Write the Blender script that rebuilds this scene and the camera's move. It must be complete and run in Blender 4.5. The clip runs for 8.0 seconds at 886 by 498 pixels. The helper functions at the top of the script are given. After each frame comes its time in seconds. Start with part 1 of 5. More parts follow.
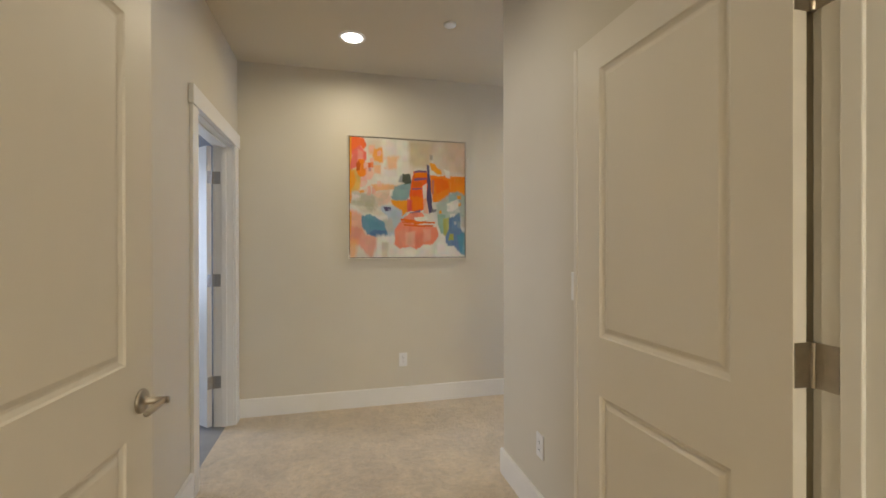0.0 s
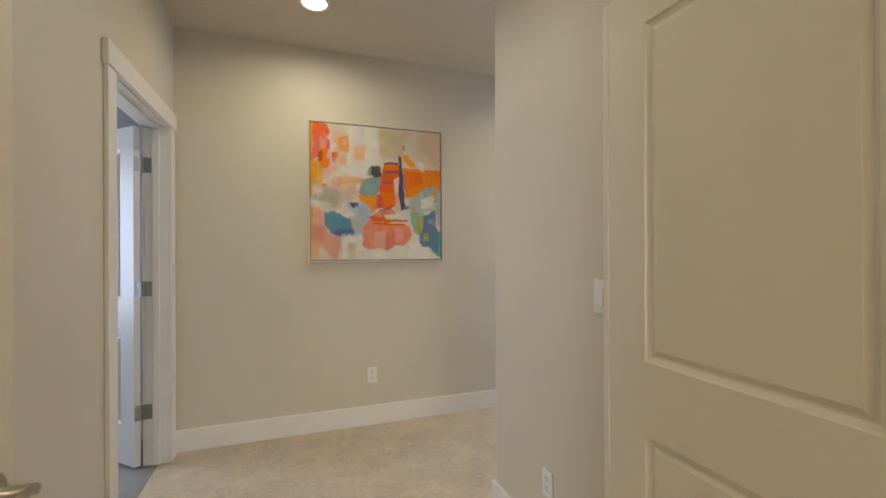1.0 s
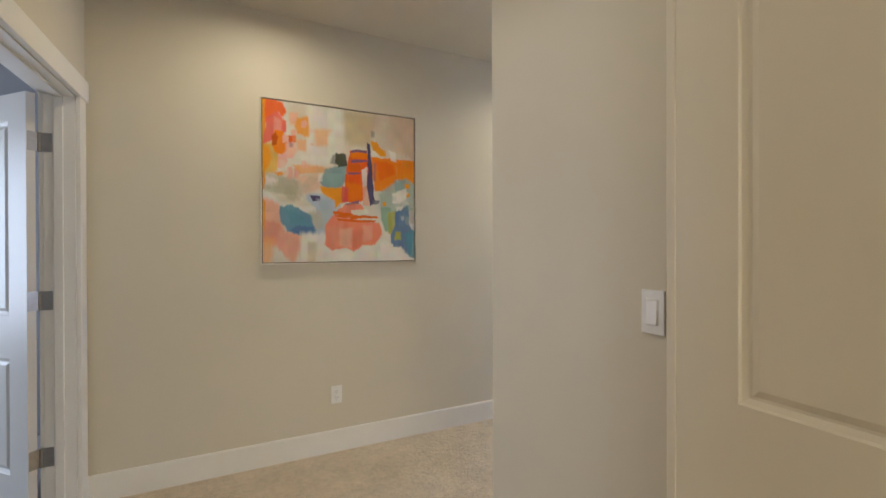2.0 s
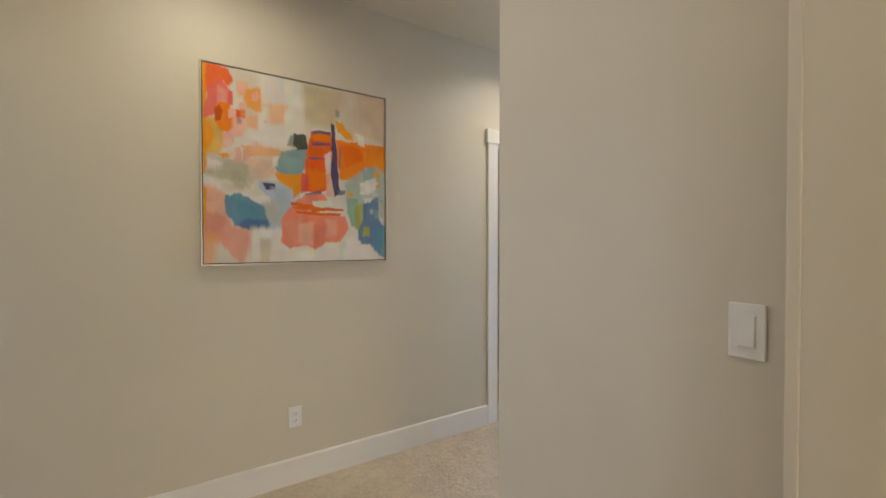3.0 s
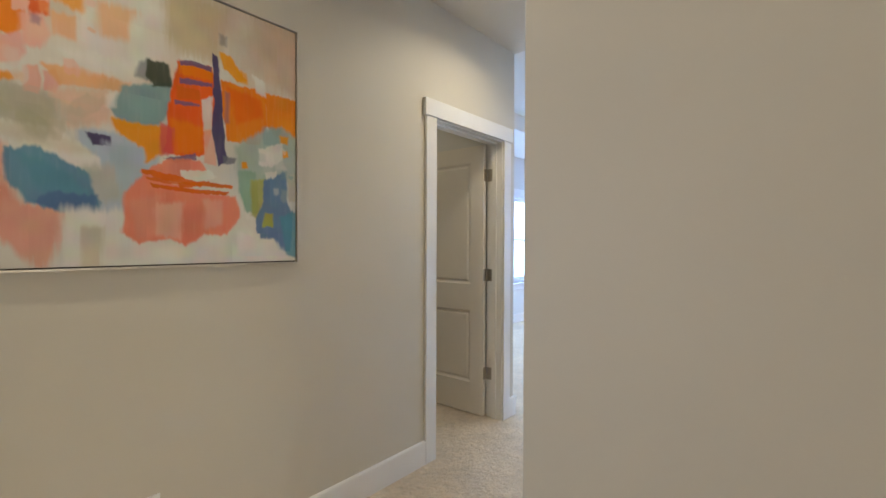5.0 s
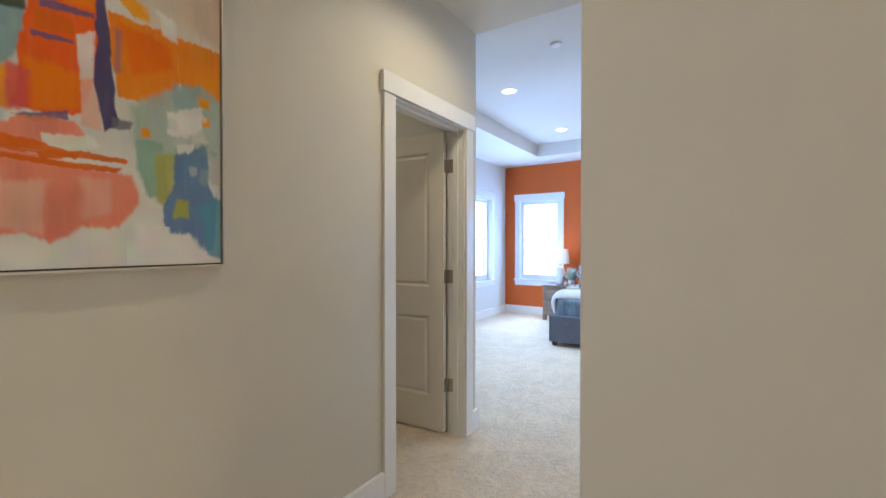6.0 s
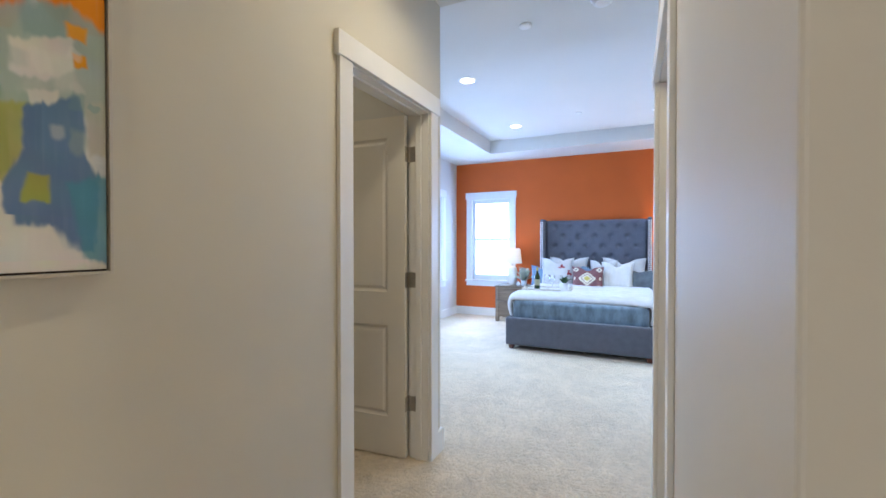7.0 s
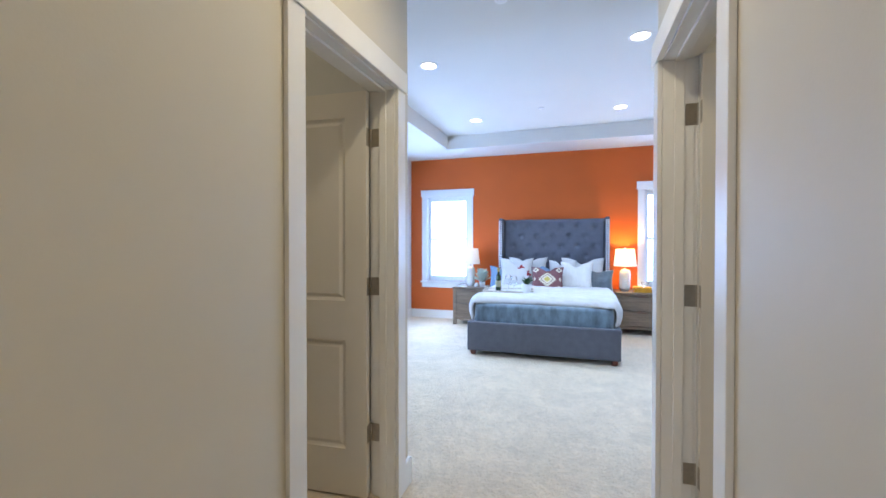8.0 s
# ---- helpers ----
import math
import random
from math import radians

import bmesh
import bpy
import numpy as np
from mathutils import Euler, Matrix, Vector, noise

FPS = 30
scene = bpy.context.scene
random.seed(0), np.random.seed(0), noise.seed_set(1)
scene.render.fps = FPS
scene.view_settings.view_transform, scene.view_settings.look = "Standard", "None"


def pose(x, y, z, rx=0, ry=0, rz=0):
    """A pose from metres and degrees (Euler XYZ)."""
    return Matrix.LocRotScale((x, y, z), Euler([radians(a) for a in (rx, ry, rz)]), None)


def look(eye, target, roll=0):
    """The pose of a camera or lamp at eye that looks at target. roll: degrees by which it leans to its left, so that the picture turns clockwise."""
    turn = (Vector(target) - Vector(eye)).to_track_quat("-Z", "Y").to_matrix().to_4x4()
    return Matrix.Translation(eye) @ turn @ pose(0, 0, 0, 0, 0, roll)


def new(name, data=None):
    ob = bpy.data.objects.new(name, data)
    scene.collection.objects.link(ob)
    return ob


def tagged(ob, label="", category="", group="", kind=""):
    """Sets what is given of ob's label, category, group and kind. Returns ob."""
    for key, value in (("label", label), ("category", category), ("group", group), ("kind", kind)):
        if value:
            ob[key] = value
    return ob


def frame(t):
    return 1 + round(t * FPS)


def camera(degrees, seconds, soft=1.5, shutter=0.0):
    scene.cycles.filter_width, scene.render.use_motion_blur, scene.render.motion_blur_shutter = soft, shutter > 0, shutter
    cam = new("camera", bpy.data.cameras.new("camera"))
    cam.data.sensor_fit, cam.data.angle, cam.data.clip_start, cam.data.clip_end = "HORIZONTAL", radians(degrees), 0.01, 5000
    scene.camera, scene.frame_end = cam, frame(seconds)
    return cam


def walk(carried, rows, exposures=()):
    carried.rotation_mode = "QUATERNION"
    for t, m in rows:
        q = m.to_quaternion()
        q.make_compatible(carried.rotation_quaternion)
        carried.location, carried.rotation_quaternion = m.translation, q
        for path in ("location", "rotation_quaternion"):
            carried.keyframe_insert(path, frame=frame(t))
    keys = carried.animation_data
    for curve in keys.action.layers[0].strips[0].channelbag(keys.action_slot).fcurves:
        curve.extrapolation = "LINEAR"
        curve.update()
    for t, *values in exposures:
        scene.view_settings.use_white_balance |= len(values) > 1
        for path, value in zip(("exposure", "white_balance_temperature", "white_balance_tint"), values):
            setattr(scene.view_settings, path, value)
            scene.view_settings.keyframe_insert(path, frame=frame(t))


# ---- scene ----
# stops over the walk
EXPOSURES = ((0.0, 0.40), (3.0, 0.33), (5.0, 0.23), (6.5, 0.20), (8.0, 0.22))
cam = camera(92.8, 8.0, soft=1.6)
PATH = [
    (0, (0.308, -0.008, 1.304), (0.793, 1.932, 1.299), -0.1),
    (0.5, (0.285, 0.178, 1.305), (0.868, 2.091, 1.298), -0.2),
    (1, (0.275, 0.371, 1.306), (0.952, 2.253, 1.305), -0.2),
    (1.5, (0.279, 0.566, 1.309), (1.048, 2.412, 1.311), -0.2),
    (3, (0.231, 1.13, 1.329), (1.343, 2.792, 1.3), 0.0),
    (3.5, (0.255, 1.312, 1.319), (1.476, 2.896, 1.295), -0.0),
    (4, (0.297, 1.499, 1.316), (1.623, 2.996, 1.292), -0.0),
    (4.5, (0.362, 1.65, 1.321), (1.774, 3.066, 1.292), 0.2),
    (5, (0.425, 1.797, 1.301), (1.926, 3.118, 1.278), 0.2),
    (6.5, (0.717, 2.255, 1.287), (2.467, 3.223, 1.263), 0.0),
    (7, (0.836, 2.386, 1.284), (2.644, 3.24, 1.261), -0.0),
    (7.5, (0.962, 2.506, 1.287), (2.819, 3.25, 1.263), -0.1),
    (8, (1.119, 2.633, 1.284), (3.018, 3.261, 1.26), 0.0),
]
walk(cam, [(t, look(eye, target, roll)) for t, eye, target, roll in PATH], EXPOSURES)

# ---------------------------------------------------------------- plan, in metres
CEIL = 2.745            # flat ceilings
TRAY = 2.945            # raised middle of the bedroom ceiling
XW, XE = -0.435, 1.240  # vestibule walls
YD = 0.615              # vestibule face of the double-door wall
YN = 3.52               # wall with the painting
YS = 2.279              # corridor's south wall
XB = 3.20               # bedroom's west wall face
XF = 8.05               # orange wall
YB = 5.515              # bedroom's north wall
YB0 = 0.60              # bedroom's south wall
T = 0.12                # wall thickness

# ---------------------------------------------------------------- world and lights
world = bpy.data.worlds.new("sky")
scene.world = world
world.use_nodes = True
wn = world.node_tree.nodes
sky = wn.new("ShaderNodeTexSky")
sky.sky_type = "NISHITA"
sky.sun_disc = False
sky.sun_elevation = radians(48)
sky.sun_rotation = radians(200)
wn["Background"].inputs["Strength"].default_value = 0.15
world.node_tree.links.new(sky.outputs["Color"], wn["Background"].inputs["Color"])

sun = bpy.data.lights.new("sun", "SUN")
sun.energy, sun.angle, sun.color = 1.0, radians(15), (1.0, 0.96, 0.9)
new("sun", sun).matrix_world = look((-3, 12, 14), (4, 3, 0))

WARM = (1.0, 0.88, 0.645)
DAY = (0.315, 0.53, 1.0)


def area(name, m, sx, sy, watts, colour, spread=180):
    data = bpy.data.lights.new(name, "AREA")
    data.shape, data.size, data.size_y, data.energy, data.color = "RECTANGLE", sx, sy, watts, colour
    data.spread = radians(spread)
    ob = new(name, data)
    ob.matrix_world = m
    return ob


def disc_lamp(name, x, y, z, watts, colour, r=0.065, spread=140):
    data = bpy.data.lights.new(name, "AREA")
    data.shape, data.size, data.energy, data.color, data.spread = "DISK", 2 * r, watts, colour, radians(spread)
    ob = new(name, data)
    ob.location = (x, y, z)
    return ob


# daylight in the window openings; the entry one is fill through an added window
area("daylight_east", look((XF + 0.16, 4.85, 1.39), (0, 4.85, 1.39)), 0.74, 1.40, 39, DAY)
area("daylight_east", look((XF + 0.16, 1.40, 1.39), (0, 1.40, 1.39)), 0.74, 1.40, 39, DAY)
area("daylight_north", look((6.50, YB + 0.16, 1.39), (6.50, 0, 1.39)), 1.85, 1.40, 62, DAY)
area("entry_fill", look((0.70, -5.36, 1.35), (0.70, 0, 1.35)), 1.56, 1.66, 34, (1.0, 0.95, 0.80))
area("daylight_bath", look((-2.74, 4.0, 1.4), (0, 4.0, 1.4)), 0.8, 1.4, 34, (0.64, 0.76, 1.0))

# ---------------------------------------------------------------- materials
def mat(name, colour, rough=0.6, metal=0.0, vary=0.06, scale=8.0, bump=0.0, bump_scale=60.0, bump_dist=0.002,
        sheen=0.0, coat=0.0, stretch=(1, 1, 1), fine=0.0, fine_scale=250.0, piece=0.0):
    """Paint, cloth, wood and metal: a base colour with broad and fine variation and a relief."""
    m = bpy.data.materials.new(name)
    m.use_nodes = True
    n, l = m.node_tree.nodes, m.node_tree.links
    p = n["Principled BSDF"]
    p.inputs["Roughness"].default_value, p.inputs["Metallic"].default_value = rough, metal
    p.inputs["Sheen Weight"].default_value, p.inputs["Coat Weight"].default_value = sheen, coat
    tc, mp = n.new("ShaderNodeTexCoord"), n.new("ShaderNodeMapping")
    mp.inputs["Scale"].default_value = stretch
    l.new(tc.outputs["Object"], mp.inputs["Vector"])
    big = n.new("ShaderNodeTexNoise")
    big.inputs["Scale"].default_value, big.inputs["Detail"].default_value = scale, 6
    l.new(mp.outputs["Vector"], big.inputs["Vector"])
    ramp = n.new("ShaderNodeMapRange")
    ramp.inputs["From Min"].default_value, ramp.inputs["From Max"].default_value = 0.3, 0.7
    ramp.inputs["To Min"].default_value, ramp.inputs["To Max"].default_value = 1 - vary, 1 + vary
    l.new(big.outputs["Fac"], ramp.inputs["Value"])
    value = ramp.outputs["Result"]
    if fine:
        small = n.new("ShaderNodeTexNoise")
        small.inputs["Scale"].default_value, small.inputs["Detail"].default_value = fine_scale, 3
        l.new(mp.outputs["Vector"], small.inputs["Vector"])
        r2 = n.new("ShaderNodeMapRange")
        r2.inputs["From Min"].default_value, r2.inputs["From Max"].default_value = 0.25, 0.75
        r2.inputs["To Min"].default_value, r2.inputs["To Max"].default_value = 1 - fine, 1 + fine
        l.new(small.outputs["Fac"], r2.inputs["Value"])
        mu = n.new("ShaderNodeMath")
        mu.operation = "MULTIPLY"
        l.new(value, mu.inputs[0]), l.new(r2.outputs["Result"], mu.inputs[1])
        value = mu.outputs[0]
    if piece:
        info = n.new("ShaderNodeObjectInfo")
        r3 = n.new("ShaderNodeMapRange")
        r3.inputs["To Min"].default_value, r3.inputs["To Max"].default_value = 1 - piece, 1 + piece
        l.new(info.outputs["Random"], r3.inputs["Value"])
        mu2 = n.new("ShaderNodeMath")
        mu2.operation = "MULTIPLY"
        l.new(value, mu2.inputs[0]), l.new(r3.outputs["Result"], mu2.inputs[1])
        value = mu2.outputs[0]
    sc = n.new("ShaderNodeVectorMath")
    sc.operation = "SCALE"
    sc.inputs[0].default_value = colour
    l.new(value, sc.inputs["Scale"])
    l.new(sc.outputs["Vector"], p.inputs["Base Color"])
    if bump:
        bn, bp = n.new("ShaderNodeTexNoise"), n.new("ShaderNodeBump")
        bn.inputs["Scale"].default_value, bn.inputs["Detail"].default_value = bump_scale, 4
        bp.inputs["Strength"].default_value, bp.inputs["Distance"].default_value = bump, bump_dist
        l.new(mp.outputs["Vector"], bn.inputs["Vector"])
        l.new(bn.outputs["Fac"], bp.inputs["Height"])
        l.new(bp.outputs["Normal"], p.inputs["Normal"])
    return m


def glow(name, colour, strength):
    m = bpy.data.materials.new(name)
    m.use_nodes = True
    p = m.node_tree.nodes["Principled BSDF"]
    p.inputs["Base Color"].default_value = (*colour, 1)
    p.inputs["Emission Color"].default_value = (*colour, 1)
    p.inputs["Emission Strength"].default_value = strength
    return m


def glassy(name, colour, rough=0.0, ior=1.45):
    m = bpy.data.materials.new(name)
    m.use_nodes = True
    p = m.node_tree.nodes["Principled BSDF"]
    p.inputs["Base Color"].default_value = (*colour, 1)
    p.inputs["Transmission Weight"].default_value = 1.0
    p.inputs["Roughness"].default_value, p.inputs["IOR"].default_value = rough, ior
    return m


M_WALL = mat("wall_paint", (0.675, 0.622, 0.515), 0.55, vary=0.025, scale=1.5, bump=0.25, bump_scale=130, bump_dist=0.001)
M_BEDWALL = mat("bedroom_wall_paint", (0.70, 0.69, 0.66), 0.6, vary=0.025, scale=1.5, bump=0.25, bump_scale=130, bump_dist=0.001)
M_CEIL = mat("ceiling_paint", (0.74, 0.72, 0.68), 0.8, vary=0.02, scale=1.2, bump=0.3, bump_scale=90, bump_dist=0.0015)
M_HALLCEIL = mat("hall_ceiling_paint", (0.66, 0.60, 0.49), 0.8, vary=0.02, scale=1.2, bump=0.3, bump_scale=90, bump_dist=0.0015)
M_BATHWALL = mat("grey_bath_paint", (0.30, 0.30, 0.31), 0.6, vary=0.03, scale=1.5, bump=0.2, bump_scale=130, bump_dist=0.001)
M_ORANGE = mat("orange_paint", (0.60, 0.112, 0.010), 0.5, vary=0.04, scale=2.0, bump=0.25, bump_scale=130, bump_dist=0.001)
M_TRIM = mat("white_trim", (0.85, 0.83, 0.79), 0.34, vary=0.02, scale=5, bump=0.08, bump_scale=40, bump_dist=0.001)
M_DOOR = mat("door_paint", (0.775, 0.728, 0.65), 0.42, vary=0.02, scale=4, bump=0.10, bump_scale=220, bump_dist=0.0006, stretch=(1, 1, 0.25))
M_VINYL = mat("white_vinyl", (0.82, 0.83, 0.84), 0.35, vary=0.02, scale=6)
M_PLASTIC = mat("white_plastic", (0.84, 0.83, 0.82), 0.28, vary=0.02, scale=20)
M_DARK = mat("slot_shade", (0.03, 0.03, 0.03), 0.6)
M_NICKEL = mat("satin_nickel", (0.46, 0.42, 0.36), 0.33, metal=1.0, vary=0.08, scale=40, bump=0.1, bump_scale=400, bump_dist=0.0003)
M_SILVER = mat("bright_nailhead", (0.90, 0.90, 0.91), 0.38, metal=1.0, vary=0.05, scale=40)
M_TILE = mat("grey_floor_tile", (0.30, 0.29, 0.28), 0.4, vary=0.12, scale=6)
M_SLATE = mat("slate_linen", (0.10, 0.108, 0.138), 0.85, vary=0.10, scale=14, bump=0.5, bump_scale=700, bump_dist=0.001, sheen=0.25, fine=0.18, fine_scale=600)
M_BLANKET = mat("blue_velvet", (0.125, 0.19, 0.25), 0.7, vary=0.42, scale=9, bump=0.5, bump_scale=40, bump_dist=0.004, sheen=0.8, stretch=(1, 1.6, 0.7), fine=0.1, fine_scale=200)
M_WHITE = mat("white_cotton", (0.56, 0.56, 0.565), 0.9, vary=0.05, scale=6, bump=0.6, bump_scale=22, bump_dist=0.010, sheen=0.2)
M_STRIPE = mat("ribbed_white_cotton", (0.70, 0.69, 0.67), 0.9, vary=0.05, scale=30, bump=0.7, bump_scale=60, bump_dist=0.004, stretch=(1, 3.0, 0.2))
M_BLUEPILLOW = mat("blue_cotton", (0.16, 0.25, 0.38), 0.9, vary=0.08, scale=10, bump=0.4, bump_scale=40, bump_dist=0.003)
M_DARKPILLOW = mat("slate_velvet", (0.10, 0.125, 0.145), 0.8, vary=0.25, scale=12, bump=0.4, bump_scale=50, bump_dist=0.003, sheen=0.5)
M_KILIM = mat("plum_wool", (0.20, 0.085, 0.09), 0.95, vary=0.12, scale=40, bump=0.6, bump_scale=300, bump_dist=0.002)
M_CREAM = mat("cream_wool", (0.74, 0.66, 0.52), 0.95, vary=0.08, scale=60, bump=0.6, bump_scale=300, bump_dist=0.002)
M_OLIVEWOOL = mat("olive_wool", (0.58, 0.47, 0.13), 0.95, vary=0.08, scale=60, bump=0.6, bump_scale=300, bump_dist=0.002)
M_REDTHREAD = mat("red_thread", (0.30, 0.025, 0.035), 0.9, vary=0.2, scale=60)
M_WOOD = mat("grey_brown_oak", (0.20, 0.145, 0.10), 0.55, vary=0.30, scale=7, bump=0.5, bump_scale=30, bump_dist=0.002, stretch=(1.0, 0.35, 5.0), fine=0.2, fine_scale=60, piece=0.12)
M_LEG = mat("red_brown_wood", (0.13, 0.035, 0.02), 0.4, vary=0.2, scale=20)
M_TRAYWOOD = mat("pale_tray_wood", (0.62, 0.57, 0.50), 0.5, vary=0.15, scale=12, stretch=(0.3, 3, 3))
M_CERAMIC = mat("white_ceramic", (0.78, 0.78, 0.77), 0.25, vary=0.05, scale=25, bump=0.25, bump_scale=60, bump_dist=0.003, coat=0.3)
M_POT = mat("white_pot", (0.76, 0.76, 0.75), 0.45, vary=0.04, scale=25)
M_SOIL = mat("potting_soil", (0.05, 0.035, 0.025), 0.95, vary=0.3, scale=80)
M_LEAF = mat("green_leaf", (0.045, 0.105, 0.04), 0.5, vary=0.3, scale=30)
M_SAGE = mat("sage_leaf", (0.50, 0.60, 0.53), 0.7, vary=0.2, scale=40)
M_BOTTLE = mat("dark_green_glass", (0.02, 0.04, 0.015), 0.08, vary=0.1, scale=20, coat=0.6)
M_LABEL = mat("bottle_label", (0.30, 0.27, 0.16), 0.7, vary=0.1, scale=60)
M_FOIL = mat("gold_foil", (0.45, 0.33, 0.12), 0.35, metal=0.8)
M_YELLOW = mat("mustard_cloth_cover", (0.62, 0.30, 0.02), 0.7, vary=0.08, scale=30)
M_PAGES = mat("page_edges", (0.70, 0.64, 0.5), 0.9, vary=0.1, scale=20, stretch=(1, 1, 30))
M_FRAME = mat("champagne_frame", (0.62, 0.57, 0.50), 0.35, metal=0.35, vary=0.05, scale=15)
M_GAPSHADE = mat("gap_shade", (0.035, 0.025, 0.015), 0.8)
M_GLASS = glassy("clear_glass", (0.97, 0.98, 0.98))
M_THIN = glassy("thin_glass", (0.98, 0.99, 0.99), 0.0, 1.10)
M_CAN = glow("lamp_disc", (1.0, 0.95, 0.86), 9.0)
M_BULB = glow("bulb", (1.0, 0.85, 0.62), 8.0)


def shade_material():
    m = bpy.data.materials.new("linen_shade")
    m.use_nodes = True
    n, l = m.node_tree.nodes, m.node_tree.links
    p = n["Principled BSDF"]
    p.inputs["Base Color"].default_value = (0.82, 0.80, 0.77, 1)
    p.inputs["Roughness"].default_value = 0.9
    tr, mix = n.new("ShaderNodeBsdfTranslucent"), n.new("ShaderNodeMixShader")
    tr.inputs["Color"].default_value = (0.85, 0.78, 0.68, 1)
    mix.inputs["Fac"].default_value = 0.13
    l.new(p.outputs["BSDF"], mix.inputs[1]), l.new(tr.outputs["BSDF"], mix.inputs[2])
    l.new(mix.outputs["Shader"], n["Material Output"].inputs["Surface"])
    tx, bp, tc = n.new("ShaderNodeTexNoise"), n.new("ShaderNodeBump"), n.new("ShaderNodeTexCoord")
    tx.inputs["Scale"].default_value = 400
    bp.inputs["Strength"].default_value, bp.inputs["Distance"].default_value = 0.3, 0.001
    l.new(tc.outputs["Object"], tx.inputs["Vector"])
    l.new(tx.outputs["Fac"], bp.inputs["Height"]), l.new(bp.outputs["Normal"], p.inputs["Normal"])
    return m


M_SHADE = shade_material()


def carpet_material():
    """Cut-pile carpet: tufts, brushed lighter and darker patches, fine fibre noise."""
    m = bpy.data.materials.new("cut_pile_carpet")
    m.use_nodes = True
    n, l = m.node_tree.nodes, m.node_tree.links
    p = n["Principled BSDF"]
    p.inputs["Roughness"].default_value, p.inputs["Sheen Weight"].default_value = 0.95, 0.35
    tc = n.new("ShaderNodeTexCoord")
    def tex(scale, detail, rough=0.6):
        t = n.new("ShaderNodeTexNoise")
        t.inputs["Scale"].default_value, t.inputs["Detail"].default_value, t.inputs["Roughness"].default_value = scale, detail, rough
        t.inputs["Distortion"].default_value = 0.6
        l.new(tc.outputs["Object"], t.inputs["Vector"])
        return t.outputs["Fac"]
    patch, brush, tuft, fibre = tex(3.2, 7, 0.68), tex(13, 5, 0.7), tex(34, 4), tex(190, 3)
    def ramp(v, a, b, lo, hi):
        r = n.new("ShaderNodeMapRange")
        for k, x in (("From Min", a), ("From Max", b), ("To Min", lo), ("To Max", hi)):
            r.inputs[k].default_value = x
        l.new(v, r.inputs["Value"])
        return r.outputs["Result"]
    def mul(a, b):
        x = n.new("ShaderNodeMath")
        x.operation = "MULTIPLY"
        l.new(a, x.inputs[0]), l.new(b, x.inputs[1])
        return x.outputs[0]
    v = mul(mul(mul(ramp(patch, 0.36, 0.64, 0.89, 1.07), ramp(brush, 0.40, 0.56, 0.94, 1.03)), ramp(tuft, 0.3, 0.7, 0.90, 1.08)), ramp(fibre, 0.3, 0.7, 0.86, 1.12))
    sc = n.new("ShaderNodeVectorMath")
    sc.operation = "SCALE"
    sc.inputs[0].default_value = (0.72, 0.590, 0.425)
    l.new(v, sc.inputs["Scale"]), l.new(sc.outputs["Vector"], p.inputs["Base Color"])
    b0, b1, b2 = n.new("ShaderNodeBump"), n.new("ShaderNodeBump"), n.new("ShaderNodeBump")
    b0.inputs["Strength"].default_value, b0.inputs["Distance"].default_value = 0.5, 0.025
    l.new(brush, b0.inputs["Height"]), l.new(b0.outputs["Normal"], b1.inputs["Normal"])
    b1.inputs["Strength"].default_value, b1.inputs["Distance"].default_value = 0.9, 0.018
    b2.inputs["Strength"].default_value, b2.inputs["Distance"].default_value = 0.7, 0.005
    l.new(tuft, b1.inputs["Height"]), l.new(fibre, b2.inputs["Height"])
    l.new(b1.outputs["Normal"], b2.inputs["Normal"]), l.new(b2.outputs["Normal"], p.inputs["Normal"])
    return m


M_CARPET = carpet_material()


# ---------------------------------------------------------------- mesh helpers
def mesh_of(name, bm, material, smooth=False):
    me = bpy.data.meshes.new(name)
    bmesh.ops.recalc_face_normals(bm, faces=bm.faces)
    bm.to_mesh(me)
    bm.free()
    me.materials.append(material)
    if smooth:
        me.shade_smooth()
    return me


def part(name, bm, material, parent=None, label="", smooth=False, m=None):
    """One bmesh as one mesh object, under a thing or a part if given."""
    ob = new(name, mesh_of(name, bm, material, smooth))
    if parent:
        ob.parent = parent
    if m is not None:
        ob.matrix_basis = m
    return tagged(ob, label)


def thing(name, m, label, category, group="", kind=""):
    ob = new(name)
    ob.empty_display_size = 0.1
    ob.matrix_basis = m
    return tagged(ob, label, category, group, kind)


def structure(name, bm, material, label, category):
    return tagged(new(name, mesh_of(name, bm, material)), label, category, kind="structure")


def box(bm, x0, x1, y0, y1, z0, z1):
    v = [bm.verts.new((x, y, z)) for z in (z0, z1) for y in (y0, y1) for x in (x0, x1)]
    for f in ((0, 2, 3, 1), (4, 5, 7, 6), (0, 1, 5, 4), (2, 6, 7, 3), (0, 4, 6, 2), (1, 3, 7, 5)):
        bm.faces.new([v[i] for i in f])
    return v


def bev(bm, width, segments=2):
    bmesh.ops.bevel(bm, geom=list(bm.edges), offset=width, segments=segments, affect="EDGES", profile=0.5)
    return bm


def rbox(x0, x1, y0, y1, z0, z1, r=0.003, segments=2):
    bm = bmesh.new()
    box(bm, x0, x1, y0, y1, z0, z1)
    return bev(bm, r, segments)


